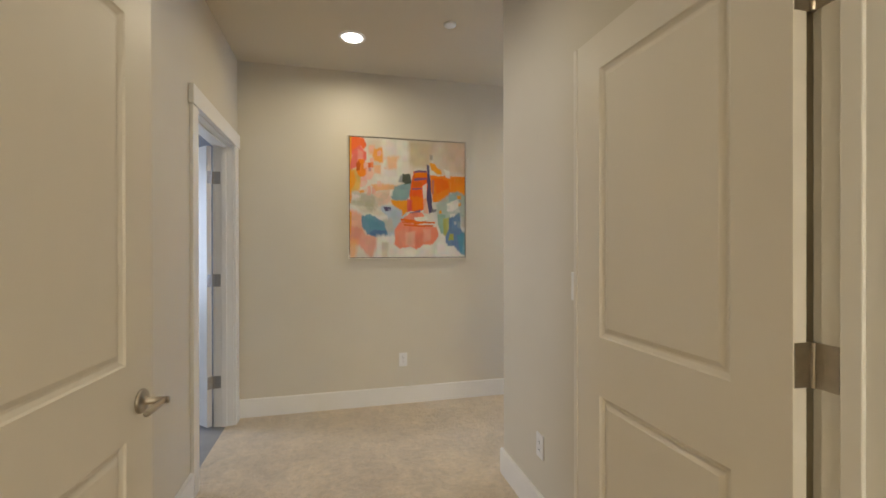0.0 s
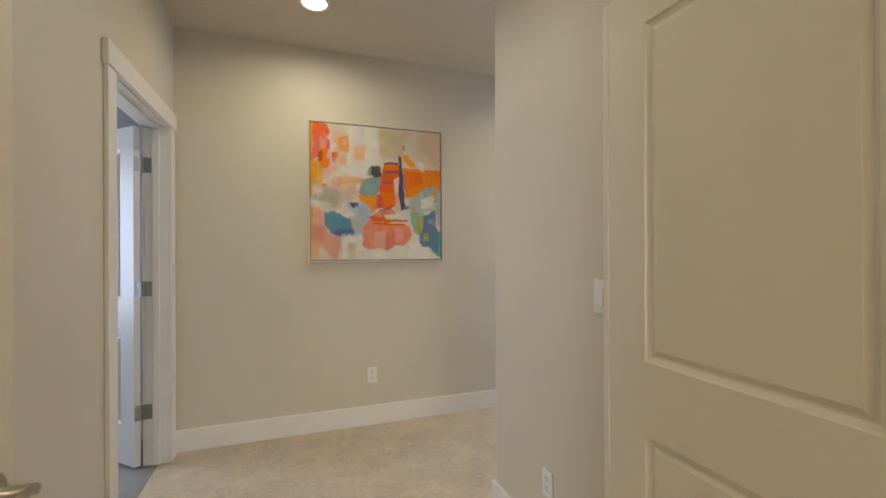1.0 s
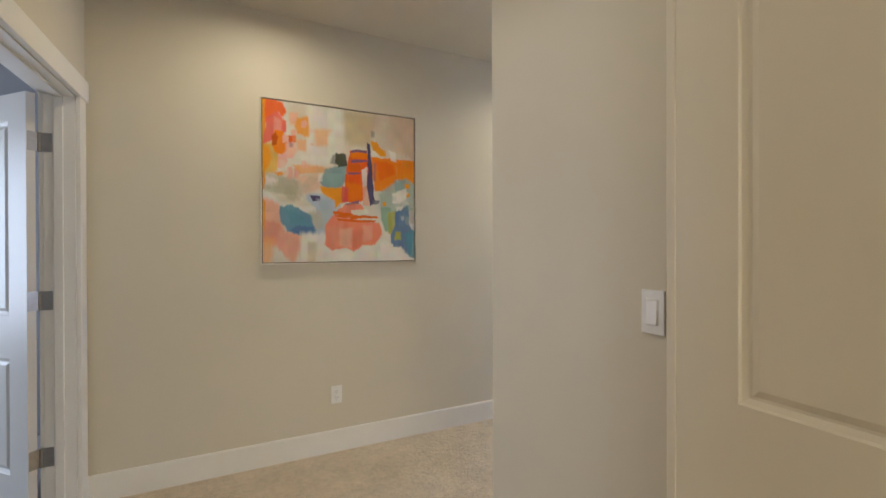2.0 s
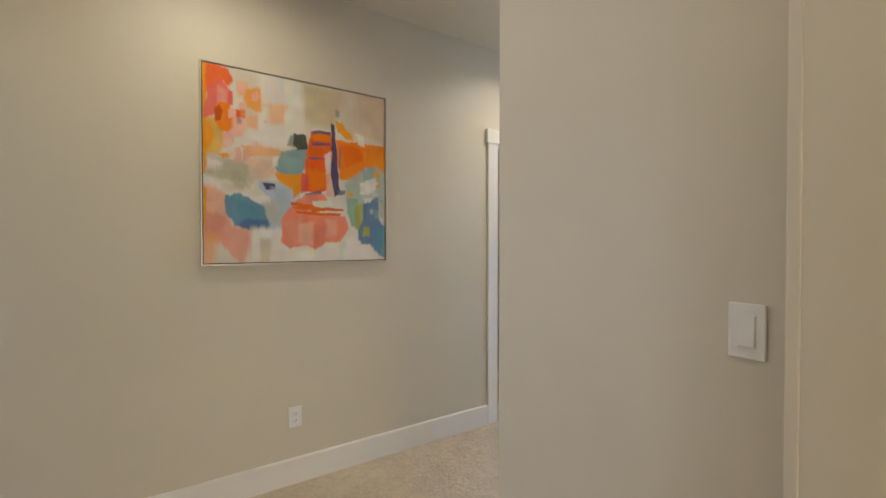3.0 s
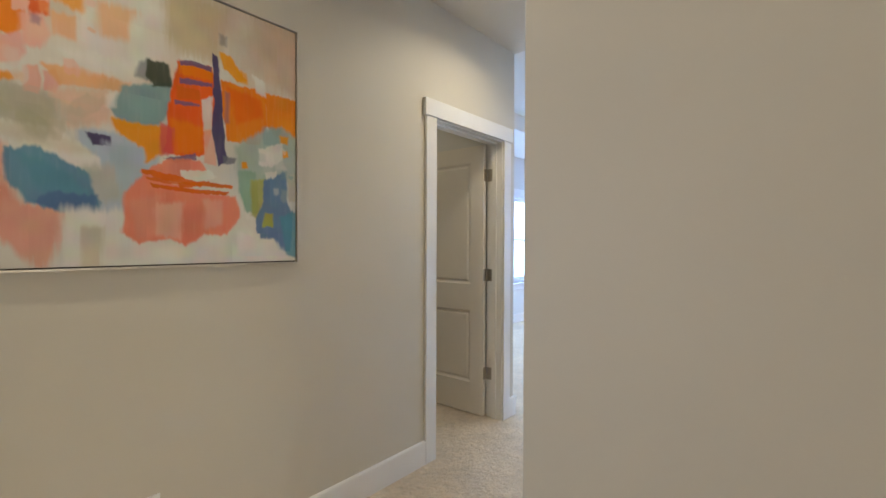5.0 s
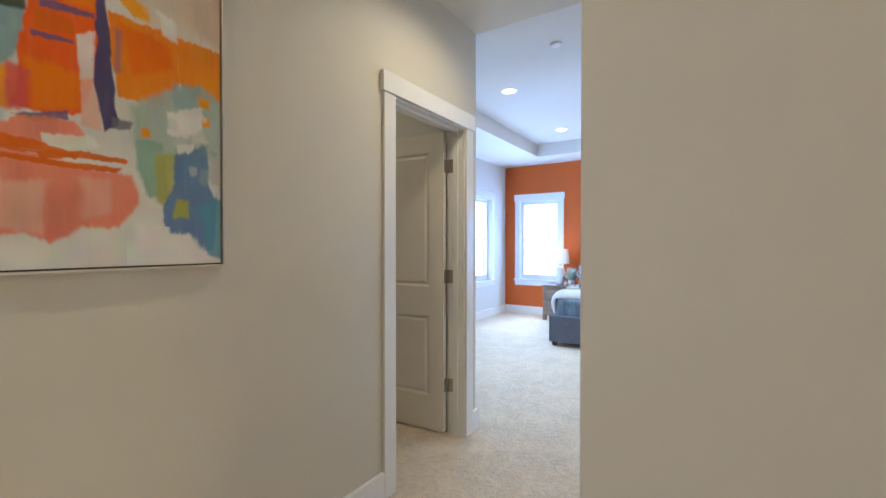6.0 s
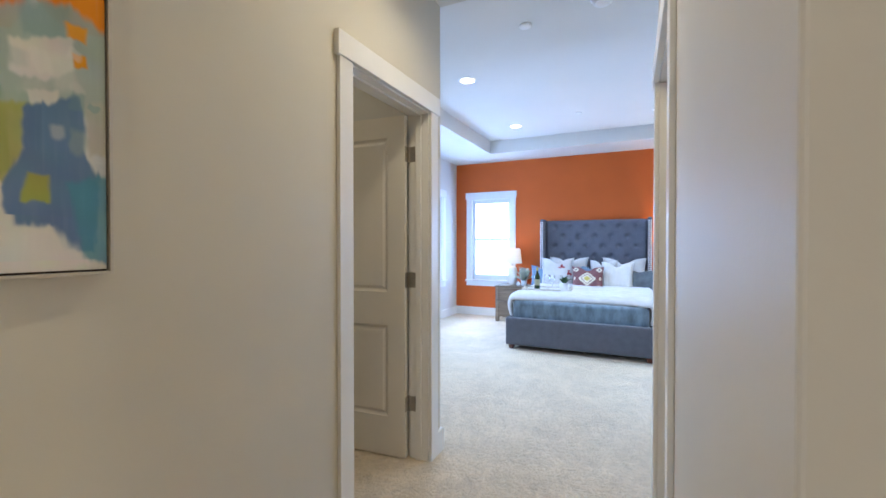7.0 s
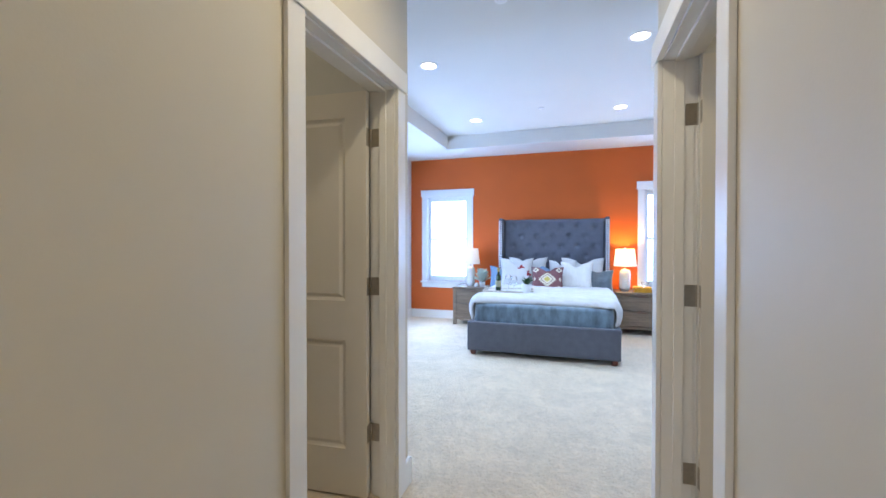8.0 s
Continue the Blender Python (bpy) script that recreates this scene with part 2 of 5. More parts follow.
def lathe(profile, n=32, bm=None, at=(0, 0, 0)):
    """A turned shape from (radius, height) pairs."""
    bm = bm or bmesh.new()
    rings = []
    for r, z in profile:
        rings.append([bm.verts.new((at[0] + r * math.cos(2 * math.pi * i / n), at[1] + r * math.sin(2 * math.pi * i / n), at[2] + z)) for i in range(n)])
    for a, b in zip(rings, rings[1:]):
        for i in range(n):
            bm.faces.new((a[i], a[(i + 1) % n], b[(i + 1) % n], b[i]))
    if profile[0][0] > 0.0005:
        bm.faces.new(rings[0][::-1])
    if profile[-1][0] > 0.0005:
        bm.faces.new(rings[-1])
    bmesh.ops.remove_doubles(bm, verts=bm.verts, dist=0.00005)
    return bm


def turn(bm, m):
    bmesh.ops.transform(bm, matrix=m, verts=bm.verts)
    return bm


def solid(cells_x, cells_y, cells_z, filled):
    """A block of cells; only the outer skin of the filled cells is made."""
    bm, verts = bmesh.new(), {}
    nx, ny, nz = len(cells_x) - 1, len(cells_y) - 1, len(cells_z) - 1
    def vert(i, j, k):
        if (i, j, k) not in verts:
            verts[i, j, k] = bm.verts.new((cells_x[i], cells_y[j], cells_z[k]))
        return verts[i, j, k]
    def full(i, j, k):
        return 0 <= i < nx and 0 <= j < ny and 0 <= k < nz and filled(i, j, k)
    for i in range(nx):
        for j in range(ny):
            for k in range(nz):
                if not full(i, j, k):
                    continue
                for d, quad in (((-1, 0, 0), ((0, 0, 0), (0, 0, 1), (0, 1, 1), (0, 1, 0))), ((1, 0, 0), ((1, 0, 0), (1, 1, 0), (1, 1, 1), (1, 0, 1))),
                                ((0, -1, 0), ((0, 0, 0), (1, 0, 0), (1, 0, 1), (0, 0, 1))), ((0, 1, 0), ((0, 1, 0), (0, 1, 1), (1, 1, 1), (1, 1, 0))),
                                ((0, 0, -1), ((0, 0, 0), (0, 1, 0), (1, 1, 0), (1, 0, 0))), ((0, 0, 1), ((0, 0, 1), (1, 0, 1), (1, 1, 1), (0, 1, 1)))):
                    if not full(i + d[0], j + d[1], k + d[2]):
                        bm.faces.new([vert(i + a, j + b, k + c) for a, b, c in quad])
    return bm


def wall(name, axis, a, b, c0, c1, label, openings=(), material=None, z1=None, rounded=()):
    """A wall along x or y from a to b, between c0 and c1 across, with openings (a, b, z0, z1) through it. rounded: plan corners with a soft edge."""
    z1 = z1 or CEIL
    s = sorted({a, b, *[o[0] for o in openings], *[o[1] for o in openings]})
    z = sorted({0.0, z1, *[o[2] for o in openings], *[o[3] for o in openings]})
    def hole(i, k):
        p, q = (s[i] + s[i + 1]) / 2, (z[k] + z[k + 1]) / 2
        return any(o[0] < p < o[1] and o[2] < q < o[3] for o in openings)
    if axis == "x":
        bm = solid(s, [c0, c1], z, lambda i, j, k: not hole(i, k))
    else:
        bm = solid([c0, c1], s, z, lambda i, j, k: not hole(j, k))
    for x, y in rounded:
        edges = [e for e in bm.edges if all(abs(v.co.x - x) < 1e-4 and abs(v.co.y - y) < 1e-4 for v in e.verts)]
        bmesh.ops.bevel(bm, geom=edges, offset=0.006, segments=3, affect="EDGES", profile=0.5)
    return structure(name, bm, material or M_WALL, label, "wall")


# ---------------------------------------------------------------- shell
J = 0.02   # jamb board thickness
O1 = (2.525, 3.375)      # bathroom door, along y
O2 = (2.311, 3.036)      # closet door, along x
O3 = (2.345, 3.095)      # south room door, along x
O4 = (-0.320, 1.226)     # double door, along x
HEAD = 2.05
def ro(o):
    return (o[0] - J, o[1] + J, 0.0, HEAD + J)

WE = ((4.475, 5.22, 0.64, 2.10), (1.04, 1.76, 0.64, 2.10))   # east windows
WN = ((5.55, 7.45, 0.66, 2.10),)                            # north window
WS = ((-0.10, 1.50, 0.50, 2.20),)                            # unseen entry window, added for fill light
GREIGE = "warm greige painted drywall with fine orange-peel texture"
wall("wall_west", "y", YD - T, YN + T, XW - T, XW, GREIGE, [ro(O1)])
wall("wall_north", "x", XW, XB, YN, YN + T, GREIGE, [ro(O2)], rounded=[(XB, YN)])
wall("wall_vestibule_east", "y", YD - T, YS, XE, XE + T, GREIGE, rounded=[(XE, YS)])
# the corridor's south wall runs a degree out of square
SKEW = pose(XE + T, YS, 0, 0, 0, 1.25) @ pose(-XE - T, -YS, 0)
wall("wall_corridor_south", "x", XE + T, XB - 0.001, YS - T, YS, GREIGE, [ro(O3)], rounded=[(XB - 0.001, YS)]).matrix_basis = SKEW
wall("wall_double_door", "x", XW, XE, YD - T, YD, GREIGE, [ro(O4)])
# the entry room is unseen; drawn deep to hold its added lights
wall("wall_entry_west", "y", -5.2, YD - T, -0.95 - T, -0.95, GREIGE)
wall("wall_entry_east", "y", -5.2, YD - T, 1.8, 1.8 + T, GREIGE)
wall("wall_entry_north_a", "x", -0.95, XW - T, YD - T, YD, GREIGE)
wall("wall_entry_north_b", "x", XE + T, 1.8, YD - T, YD, GREIGE)
wall("wall_entry_south", "x", -0.95 - T, 1.8 + T, -5.2 - 0.14, -5.2, GREIGE, WS)
wall("wall_bedroom_west_a", "y", YN + T, YB, XB - T, XB, "pale painted drywall of the bedroom", material=M_BEDWALL)
wall("wall_bedroom_west_b", "y", YB0, YS - T + 0.025, XB - T, XB, "pale painted drywall of the bedroom", material=M_BEDWALL)
wall("wall_bedroom_north", "x", XB - T, XF + 0.14, YB, YB + 0.14, "pale painted drywall with a wide window", WN, M_BEDWALL, z1=TRAY + 0.1)
wall("wall_bedroom_south", "x", XE + T, XF + 0.14, YB0 - 0.14, YB0, "pale painted drywall of the bedroom", material=M_BEDWALL, z1=TRAY + 0.1)
wall("wall_bedroom_east", "y", YB0, YB, XF, XF + 0.14, "burnt orange painted accent wall with two windows", WE, M_ORANGE, z1=TRAY + 0.1)
wall("wall_closet_west", "y", YN + T, 5.3, 1.6 - T, 1.6, GREIGE)
wall("wall_closet_north", "x", 1.6 - T, XB - T, 5.3, 5.3 + T, GREIGE)
wall("wall_bath_south", "x", -2.7, XW - T, 1.9 - T, 1.9, "grey painted bathroom drywall", material=M_BATHWALL)
wall("wall_bath_north", "x", -2.7, XW - T, 4.7, 4.7 + T, "grey painted bathroom drywall", material=M_BATHWALL)
wall("wall_bath_west", "y", 1.9 - T, 4.7 + T, -2.7 - T, -2.7, "grey painted bathroom drywall with a window opening", [(3.6, 4.4, 0.7, 2.1)], M_BATHWALL)
wall("wall_bath_east", "y", YN + T, 4.7, XW - T, XW, "grey painted bathroom drywall", material=M_BATHWALL)

bm = solid([XW - 0.055, 1.48, 1.92, XF], [-5.2, 0.46, 3.64, YB], [-0.10, 0.0], lambda i, j, k: not (i == 2 and j == 0) and not (i == 0 and j == 2))
structure("floor", bm, M_CARPET, "beige cut-pile carpet with brushed footmarks", "carpet")
bm = bmesh.new()
box(bm, -2.7, XW - 0.058, 1.9, 4.7, -0.10, -0.004)
structure("floor_bath", bm, M_TILE, "grey tiled bathroom floor", "floor")

bm = bmesh.new()
box(bm, -2.8, XB - 0.001, -5.3, YB, CEIL, CEIL + 0.10)
structure("ceiling_hall", bm, M_HALLCEIL, "plain painted flat ceiling", "ceiling")
TX0, TX1, TY0, TY1 = 4.08, 7.36, 1.55, 4.62
bm = solid([XB, TX0, TX1, XF], [YB0, TY0, TY1, YB], [CEIL, TRAY, TRAY + 0.10], lambda i, j, k: k == 1 or i != 1 or j != 1)
structure("ceiling_bedroom", bm, M_CEIL, "white tray ceiling with a raised middle", "ceiling")

# ---------------------------------------------------------------- doors, windows, trim
def baseboard(axis, a, b, face, side, z=0.14, t=0.016, m=None):
    """A board along x or y from a to b on a wall face, standing out to side (+1 or -1)."""
    bm = bmesh.new()
    c0, c1 = sorted((face, face + side * t))
    if axis == "x":
        box(bm, a, b, c0, c1, 0.0, z)
    else:
        box(bm, c0, c1, a, b, 0.0, z)
    out = face + side * t
    for e in [e for e in bm.edges if all(v.co.z > z - 1e-4 and abs((v.co.y if axis == "x" else v.co.x) - out) < 1e-4 for v in e.verts)]:
        bmesh.ops.bevel(bm, geom=[e], offset=0.005, segments=2, affect="EDGES")
    ob = structure("baseboard", bm, M_TRIM, "tall flat white-painted baseboard", "baseboard")
    if m is not None:
        ob.matrix_basis = m


BT = 0.016
baseboard("x", XW + BT, O2[0] - 0.095, YN, -1)
baseboard("x", O2[1] + 0.095, XB, YN, -1)
baseboard("y", YD, O1[0] - 0.095, XW, 1)
baseboard("y", O1[1] + 0.095, YN, XW, 1)
baseboard("y", YD, YS + BT, XE, -1)
baseboard("x", XE, O3[0] - 0.095, YS, 1, m=SKEW)
baseboard("x", O3[1] + 0.095, XB, YS, 1, m=SKEW)
baseboard("y", YN - BT, YB, XB, 1)
baseboard("y", YB0, YS + 0.045, XB, 1)
baseboard("x", XB + BT, XF - BT, YB, -1)
baseboard("x", XB + BT, XF - BT, YB0, 1)
baseboard("y", YB0, YB, XF, -1)
baseboard("y", YN + T, 5.3, XB - T, -1)
baseboard("x", 1.6, XB - T - BT, 5.3, -1)

LEAF_H, LEAF_T = 2.03, 0.035


def leaf_mesh(w):
    """A two-panel moulded door, from x 0 to w, y -LEAF_T to 0, both faces alike."""
    bm = bmesh.new()
    stile = 0.135 if w > 0.74 else 0.115
    xs = (0.0, stile, w - stile, w)
    zs = (0.0, 0.235, 0.785, 0.985, LEAF_H - 0.125, LEAF_H)
    for y, s in ((0.0, -1), (-LEAF_T, 1)):
        grid = {}
        for i, x in enumerate(xs):
            for k, z in enumerate(zs):
                grid[i, k] = bm.verts.new((x, y, z))
        for i in range(3):
            for k in range(5):
                ring = [grid[i, k], grid[i + 1, k], grid[i + 1, k + 1], grid[i, k + 1]]
                if i == 1 and k in (1, 3):
                    # ogee frame, then a raised field
                    for inset, depth in ((0.004, 0.005), (0.015, 0.011), (0.021, 0.011), (0.036, 0.004)):
                        x0, x1, z0, z1 = xs[1] + inset, xs[2] - inset, zs[k] + inset, zs[k + 1] - inset
                        inner = [bm.verts.new((a, y + s * depth, c)) for a, c in ((x0, z0), (x1, z0), (x1, z1), (x0, z1))]
                        for q in range(4):
                            bm.faces.new((ring[q], ring[(q + 1) % 4], inner[(q + 1) % 4], inner[q]))
                        ring = inner
                bm.faces.new(ring)
    bm.verts.ensure_lookup_table()
    front = {tuple(round(c, 4) for c in (v.co.x, v.co.z)): v for v in bm.verts if abs(v.co.y) < 1e-6}
    back = {tuple(round(c, 4) for c in (v.co.x, v.co.z)): v for v in bm.verts if abs(v.co.y + LEAF_T) < 1e-6}
    rim = [(x, zs[0]) for x in xs] + [(xs[3], z) for z in zs[1:]] + [(x, zs[5]) for x in xs[2::-1]] + [(xs[0], z) for z in zs[4:0:-1]]
    rim = [(round(a, 4), round(b, 4)) for a, b in rim]
    for a, b in zip(rim, rim[1:] + rim[:1]):
        bm.faces.new((front[a], front[b], back[b], back[a]))
    return bm


def lever_mesh():
    """Rose, neck and a round return lever; the rose lies on y = 0 and the lever stands to +y, towards -x."""
    bm = lathe([(0.0, 0.0), (0.034, 0.0), (0.034, 0.004), (0.031, 0.008), (0.022, 0.010), (0.014, 0.012), (0.010, 0.016), (0.010, 0.066), (0.0085, 0.071), (0.0, 0.072)], 28)
    turn(bm, pose(0, 0, 0, -90))
    bar = lathe([(0.0, -0.010), (0.007, -0.009), (0.0088, -0.006), (0.0088, 0.100), (0.0075, 0.106), (0.0, 0.108)], 20)
    turn(bar, pose(0, 0.062, 0, 0, -90))
    me = bpy.data.meshes.new("lever")
    bar.to_mesh(me), bar.free()
    bm.from_mesh(me)
    bpy.data.meshes.remove(me)
    return bm


HINGE_Z = (0.328, 1.070, 1.818)


def doorway(name, m, w, label, hinges, double=False, lever=(), both=True):
    """A cased opening in local axes: x 0 to w along the wall, y 0 at the near face to T at the far face, where the leaf is hung.
    hinges: rows of (side, degrees open); side 0 hangs at x = 0, side 1 at x = w."""
    d = thing(name, m, label, "door", kind="structure")
    # jamb boards and stops
    for x0, x1 in ((-J, 0.0), (w, w + J)):
        part("jamb", rbox(x0, x1, 0.001, T - 0.001, 0.0, HEAD, 0.0015), M_TRIM, d)
    part("head_jamb", rbox(-J, w + J, 0.001, T - 0.001, HEAD, HEAD + J, 0.0015), M_TRIM, d)
    y0, y1 = T - LEAF_T - 0.005 - 0.035, T - LEAF_T - 0.005
    part("stop", rbox(0.0, 0.011, y0, y1, 0.0, HEAD - 0.011, 0.002), M_TRIM, d)
    part("stop", rbox(w - 0.011, w, y0, y1, 0.0, HEAD - 0.011, 0.002), M_TRIM, d)
    part("stop", rbox(0.0, w, y0, y1, HEAD - 0.011, HEAD, 0.002), M_TRIM, d)
    # flat casing with a thicker, wider head board
    c = 0.088
    for ya, yb, yc in ((-0.018, 0.0, -0.026), (T, T + 0.018, T + 0.026))[: 2 if both else 1]:
        part("casing", rbox(-0.006 - c, -0.006, ya, yb, 0.0, HEAD + 0.006, 0.0025), M_TRIM, d)
        part("casing", rbox(w + 0.006, w + 0.006 + c, ya, yb, 0.0, HEAD + 0.006, 0.0025), M_TRIM, d)
        lo, hi = sorted((yc, 0.0 if yc < 0 else T))
        part("casing_head", rbox(-0.006 - c - 0.016, w + 0.006 + c + 0.016, lo, hi, HEAD + 0.006, HEAD + 0.108, 0.003), M_TRIM, d)
    n = len(hinges)
    lw = (w - 0.006) / n - (0.002 if n > 1 else 0.0)
    for side, degrees in hinges:
        sgn = 1 if side == 0 else -1
        leaf = part("leaf", leaf_mesh(lw), M_DOOR, d)
        if side:
            leaf.data.transform(Matrix.Diagonal((-1, 1, 1, 1)))
            leaf.data.flip_normals()
        leaf.matrix_basis = pose(0.0 if side == 0 else w, T + 0.013, 0.012, 0, 0, sgn * degrees) @ pose(sgn * 0.003, -0.013, 0)
        for z in HINGE_Z:
            bm = bmesh.new()
            prof = [(0.0, -0.046), (0.0058, -0.0455)]
            for k in range(5):
                prof += [(0.0062, -0.045 + 0.018 * k), (0.0062, -0.0275 + 0.018 * k), (0.0057, -0.0272 + 0.018 * k)]
            lathe(prof + [(0.0, 0.046)], 14, bm)
            part("hinge", bm, M_NICKEL, leaf, "satin nickel butt hinge", False, pose(-sgn * 0.003, 0.013, z - 0.012))
            part("hinge_plate", rbox(-0.0012, 0.0008, -0.032, 0.010, z - 0.012 - 0.045, z - 0.012 + 0.045, 0.0004, 1), M_NICKEL, leaf)
            x0, x1 = (-0.0005, 0.0015) if side == 0 else (w - 0.0015, w + 0.0005)
            part("hinge_plate", rbox(x0, x1, T - 0.034, T + 0.011, z - 0.045, z + 0.045, 0.0004, 1), M_NICKEL, d)
        if side in lever:
            for yy, rot in ((-LEAF_T, 180), (0.0, 0)):
                h = lever_mesh()
                if rot:
                    turn(h, Matrix.Diagonal((1, -1, 1, 1)))
                if side:
                    turn(h, Matrix.Diagonal((-1, 1, 1, 1)))
                part("lever_handle", h, M_NICKEL, leaf, "satin nickel lever on a round rose", True, pose(sgn * (lw - 0.062), yy, 0.868))
            part("latch_plate", rbox(sgn * lw - 0.001, sgn * lw + 0.001, -0.030, -0.006, 0.838, 0.898, 0.0004, 1), M_NICKEL, leaf)
        elif double:
            # overlapping strip on the meeting edge
            xa, xb = sorted((sgn * lw, sgn * (lw + 0.022)))
            part("astragal", rbox(xa, xb, -LEAF_T - 0.004, -0.012, 0.0, LEAF_H, 0.003), M_DOOR, leaf)
    return d


doorway("door_1", pose(XW, O1[0], 0, 0, 0, 90), O1[1] - O1[0], "white two-panel bathroom door standing wide open in white casing", [(1, 135)], lever=(1,))
doorway("door_2", pose(O2[0], YN, 0), O2[1] - O2[0], "white two-panel closet door standing open in flat white casing", [(1, 86)], lever=(1,))
doorway("door_3", SKEW @ pose(O3[1], YS, 0, 0, 0, 180), O3[1] - O3[0], "white two-panel door opened away in flat white casing", [(0, 90)], lever=(0,))
doorway("door_4", pose(O4[0], YD - T, 0), O4[1] - O4[0], "white two-panel double door with both leaves folded back", [(0, 86), (1, 90)], double=True, lever=(0,))


def window(name, m, w, z0, z1, label, mullions=()):
    """A cased window: local x 0 to w, y 0 the room face and 0.14 the outer face."""
    d = thing(name, m, label, "window", kind="structure")
    c, f = 0.088, 0.060
    for x0, x1 in ((-c, 0.0), (w, w + c)):
        part("casing", rbox(x0, x1, -0.018, 0.0, z0, z1, 0.0025), M_VINYL, d)
    part("casing_head", rbox(-c - 0.016, w + c + 0.016, -0.026, 0.0, z1, z1 + 0.118, 0.003), M_VINYL, d)
    part("window_sill", rbox(-c - 0.020, w + c + 0.020, -0.045, 0.060, z0 - 0.026, z0, 0.005), M_VINYL, d)
    part("apron", rbox(-c, w + c, -0.018, 0.0, z0 - 0.110, z0 - 0.026, 0.003), M_VINYL, d)
    for x0, x1 in ((0.0, 0.012), (w - 0.012, w)):
        part("liner", rbox(x0, x1, -0.002, 0.139, z0, z1, 0.001, 1), M_VINYL, d)
    part("liner", rbox(0.0125, w - 0.0125, -0.002, 0.139, z1 - 0.012, z1, 0.001, 1), M_VINYL, d)
    part("liner", rbox(0.0125, w - 0.0125, 0.0605, 0.139, z0, z0 + 0.012, 0.001, 1), M_VINYL, d)
    fr = bmesh.new()
    zc = (z0 + z1) / 2
    box(fr, 0.0125, f, 0.062, 0.120, z0 + 0.0125, z1 - 0.0125)
    box(fr, w - f, w - 0.0125, 0.062, 0.120, z0 + 0.0125, z1 - 0.0125)
    box(fr, f, w - f, 0.062, 0.120, z0 + 0.0125, z0 + f + 0.03)
    box(fr, f, w - f, 0.062, 0.120, z1 - f - 0.02, z1 - 0.0125)
    part("window_frame", bev(fr, 0.004), M_VINYL, d)
    edges = [f, *mullions, w - f]
    for x in mullions:
        part("mullion", rbox(x - 0.035, x + 0.035, 0.058, 0.122, z0 + f, z1 - f, 0.004), M_VINYL, d)
    for a, b in zip(edges, edges[1:]):
        part("meeting_rail", rbox(a + 0.001, b - 0.001, 0.075, 0.110, zc - 0.018, zc + 0.018, 0.003), M_VINYL, d)
        for lo, hi in ((z0 + f + 0.03, zc - 0.018), (zc + 0.018, z1 - f - 0.02)):
            g = part("pane", rbox(a, b, 0.090, 0.094, lo, hi, 0.0005, 1), M_GLASS, d)
            g.visible_shadow = False
    return d


for k, (a, b, z0, z1) in enumerate(WE):
    window("window_%d" % (k + 1), pose(XF, b, 0, 0, 0, -90), b - a, z0, z1, "white-cased single-hung window bright with overcast daylight")
window("window_3", pose(WN[0][0], YB, 0), WN[0][1] - WN[0][0], 0.66, 2.10, "wide white-cased window bright with overcast daylight", (0.95,))
# added window out of view, there to carry the entry fill
window("window_4", pose(WS[0][1], -5.2, 0, 0, 0, 180), WS[0][1] - WS[0][0], 0.50, 2.20, "unseen white-cased window added to the entry room for fill light", (0.80,))


# ---------------------------------------------------------------- ceiling and wall fittings
def downlight(x, y, z, watts, label, lamp_colour=WARM, group="recessed downlights", spread=165):
    t = thing("recessed_downlight", pose(x, y, z), label, "ceiling light", group)
    ring = bmesh.new()
    lathe([(0.068, -0.001), (0.070, -0.007), (0.088, -0.005), (0.092, -0.0005)], 36, ring)
    for f in [f for f in ring.faces if len(f.verts) > 4]:
        ring.faces.remove(f)
    part("trim_ring", ring, M_PLASTIC, t, "", True)
    part("lens", lathe([(0.0, -0.0045), (0.050, -0.0045), (0.069, -0.003), (0.069, -0.001), (0.0, -0.001)], 36), M_CAN, t, "glowing frosted lens")
    disc_lamp("downlight_beam", x, y, z - 0.012, watts, lamp_colour, spread=spread)


downlight(0.409, 2.942, CEIL, 4.1, "round recessed ceiling light glowing warm white", group="hall downlights", spread=168)
# the vestibule light at y 1.50 is unseen, added to lift the walls
downlight(0.409, 1.50, CEIL, 2.2, "round recessed ceiling light glowing warm white", group="hall downlights", spread=150)
downlight(2.52, 2.90, CEIL, 6.4, "round recessed ceiling light glowing warm white", group="hall downlights", spread=150)
# unseen entry lights, added to lift the hall from behind the camera
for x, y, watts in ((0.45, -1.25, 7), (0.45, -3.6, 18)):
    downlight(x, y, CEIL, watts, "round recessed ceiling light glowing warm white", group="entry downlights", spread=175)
# unseen lights, added to brighten the closet and the south room
downlight(2.30, 4.45, CEIL, 2.4, "unseen round recessed light added to brighten the room beyond the door", group="closet downlights", spread=170)
downlight(2.25, 1.40, CEIL, 2.8, "unseen round recessed light added to brighten the room beyond the door", group="closet downlights", spread=170)
for x in (4.83, 6.66):
    for y in (4.00, 2.20):
        downlight(x, y, TRAY, 14, "round recessed light in the raised bedroom ceiling", (0.56, 0.74, 1.0), "bedroom downlights", 118)


def cap(name, x, y, z, r, h, label, category):
    bm = lathe([(0.0, -h), (r * 0.55, -h), (r * 0.9, -h * 0.8), (r, -h * 0.45), (r, 0.0)], 32)
    return tagged(part(name, bm, M_PLASTIC, None, "", True, pose(x, y, z)), label, category)


cap("sprinkler_cover", 1.014, 2.621, CEIL, 0.040, 0.014, "small round white sprinkler cover plate on the ceiling", "sprinkler")
cap("sprinkler_cover", 3.633, 3.10, CEIL, 0.040, 0.014, "small round white sprinkler cover plate on the ceiling", "sprinkler")
cap("sprinkler_cover", 6.41, 3.12, TRAY, 0.035, 0.010, "small round white sprinkler cover plate on the ceiling", "sprinkler")
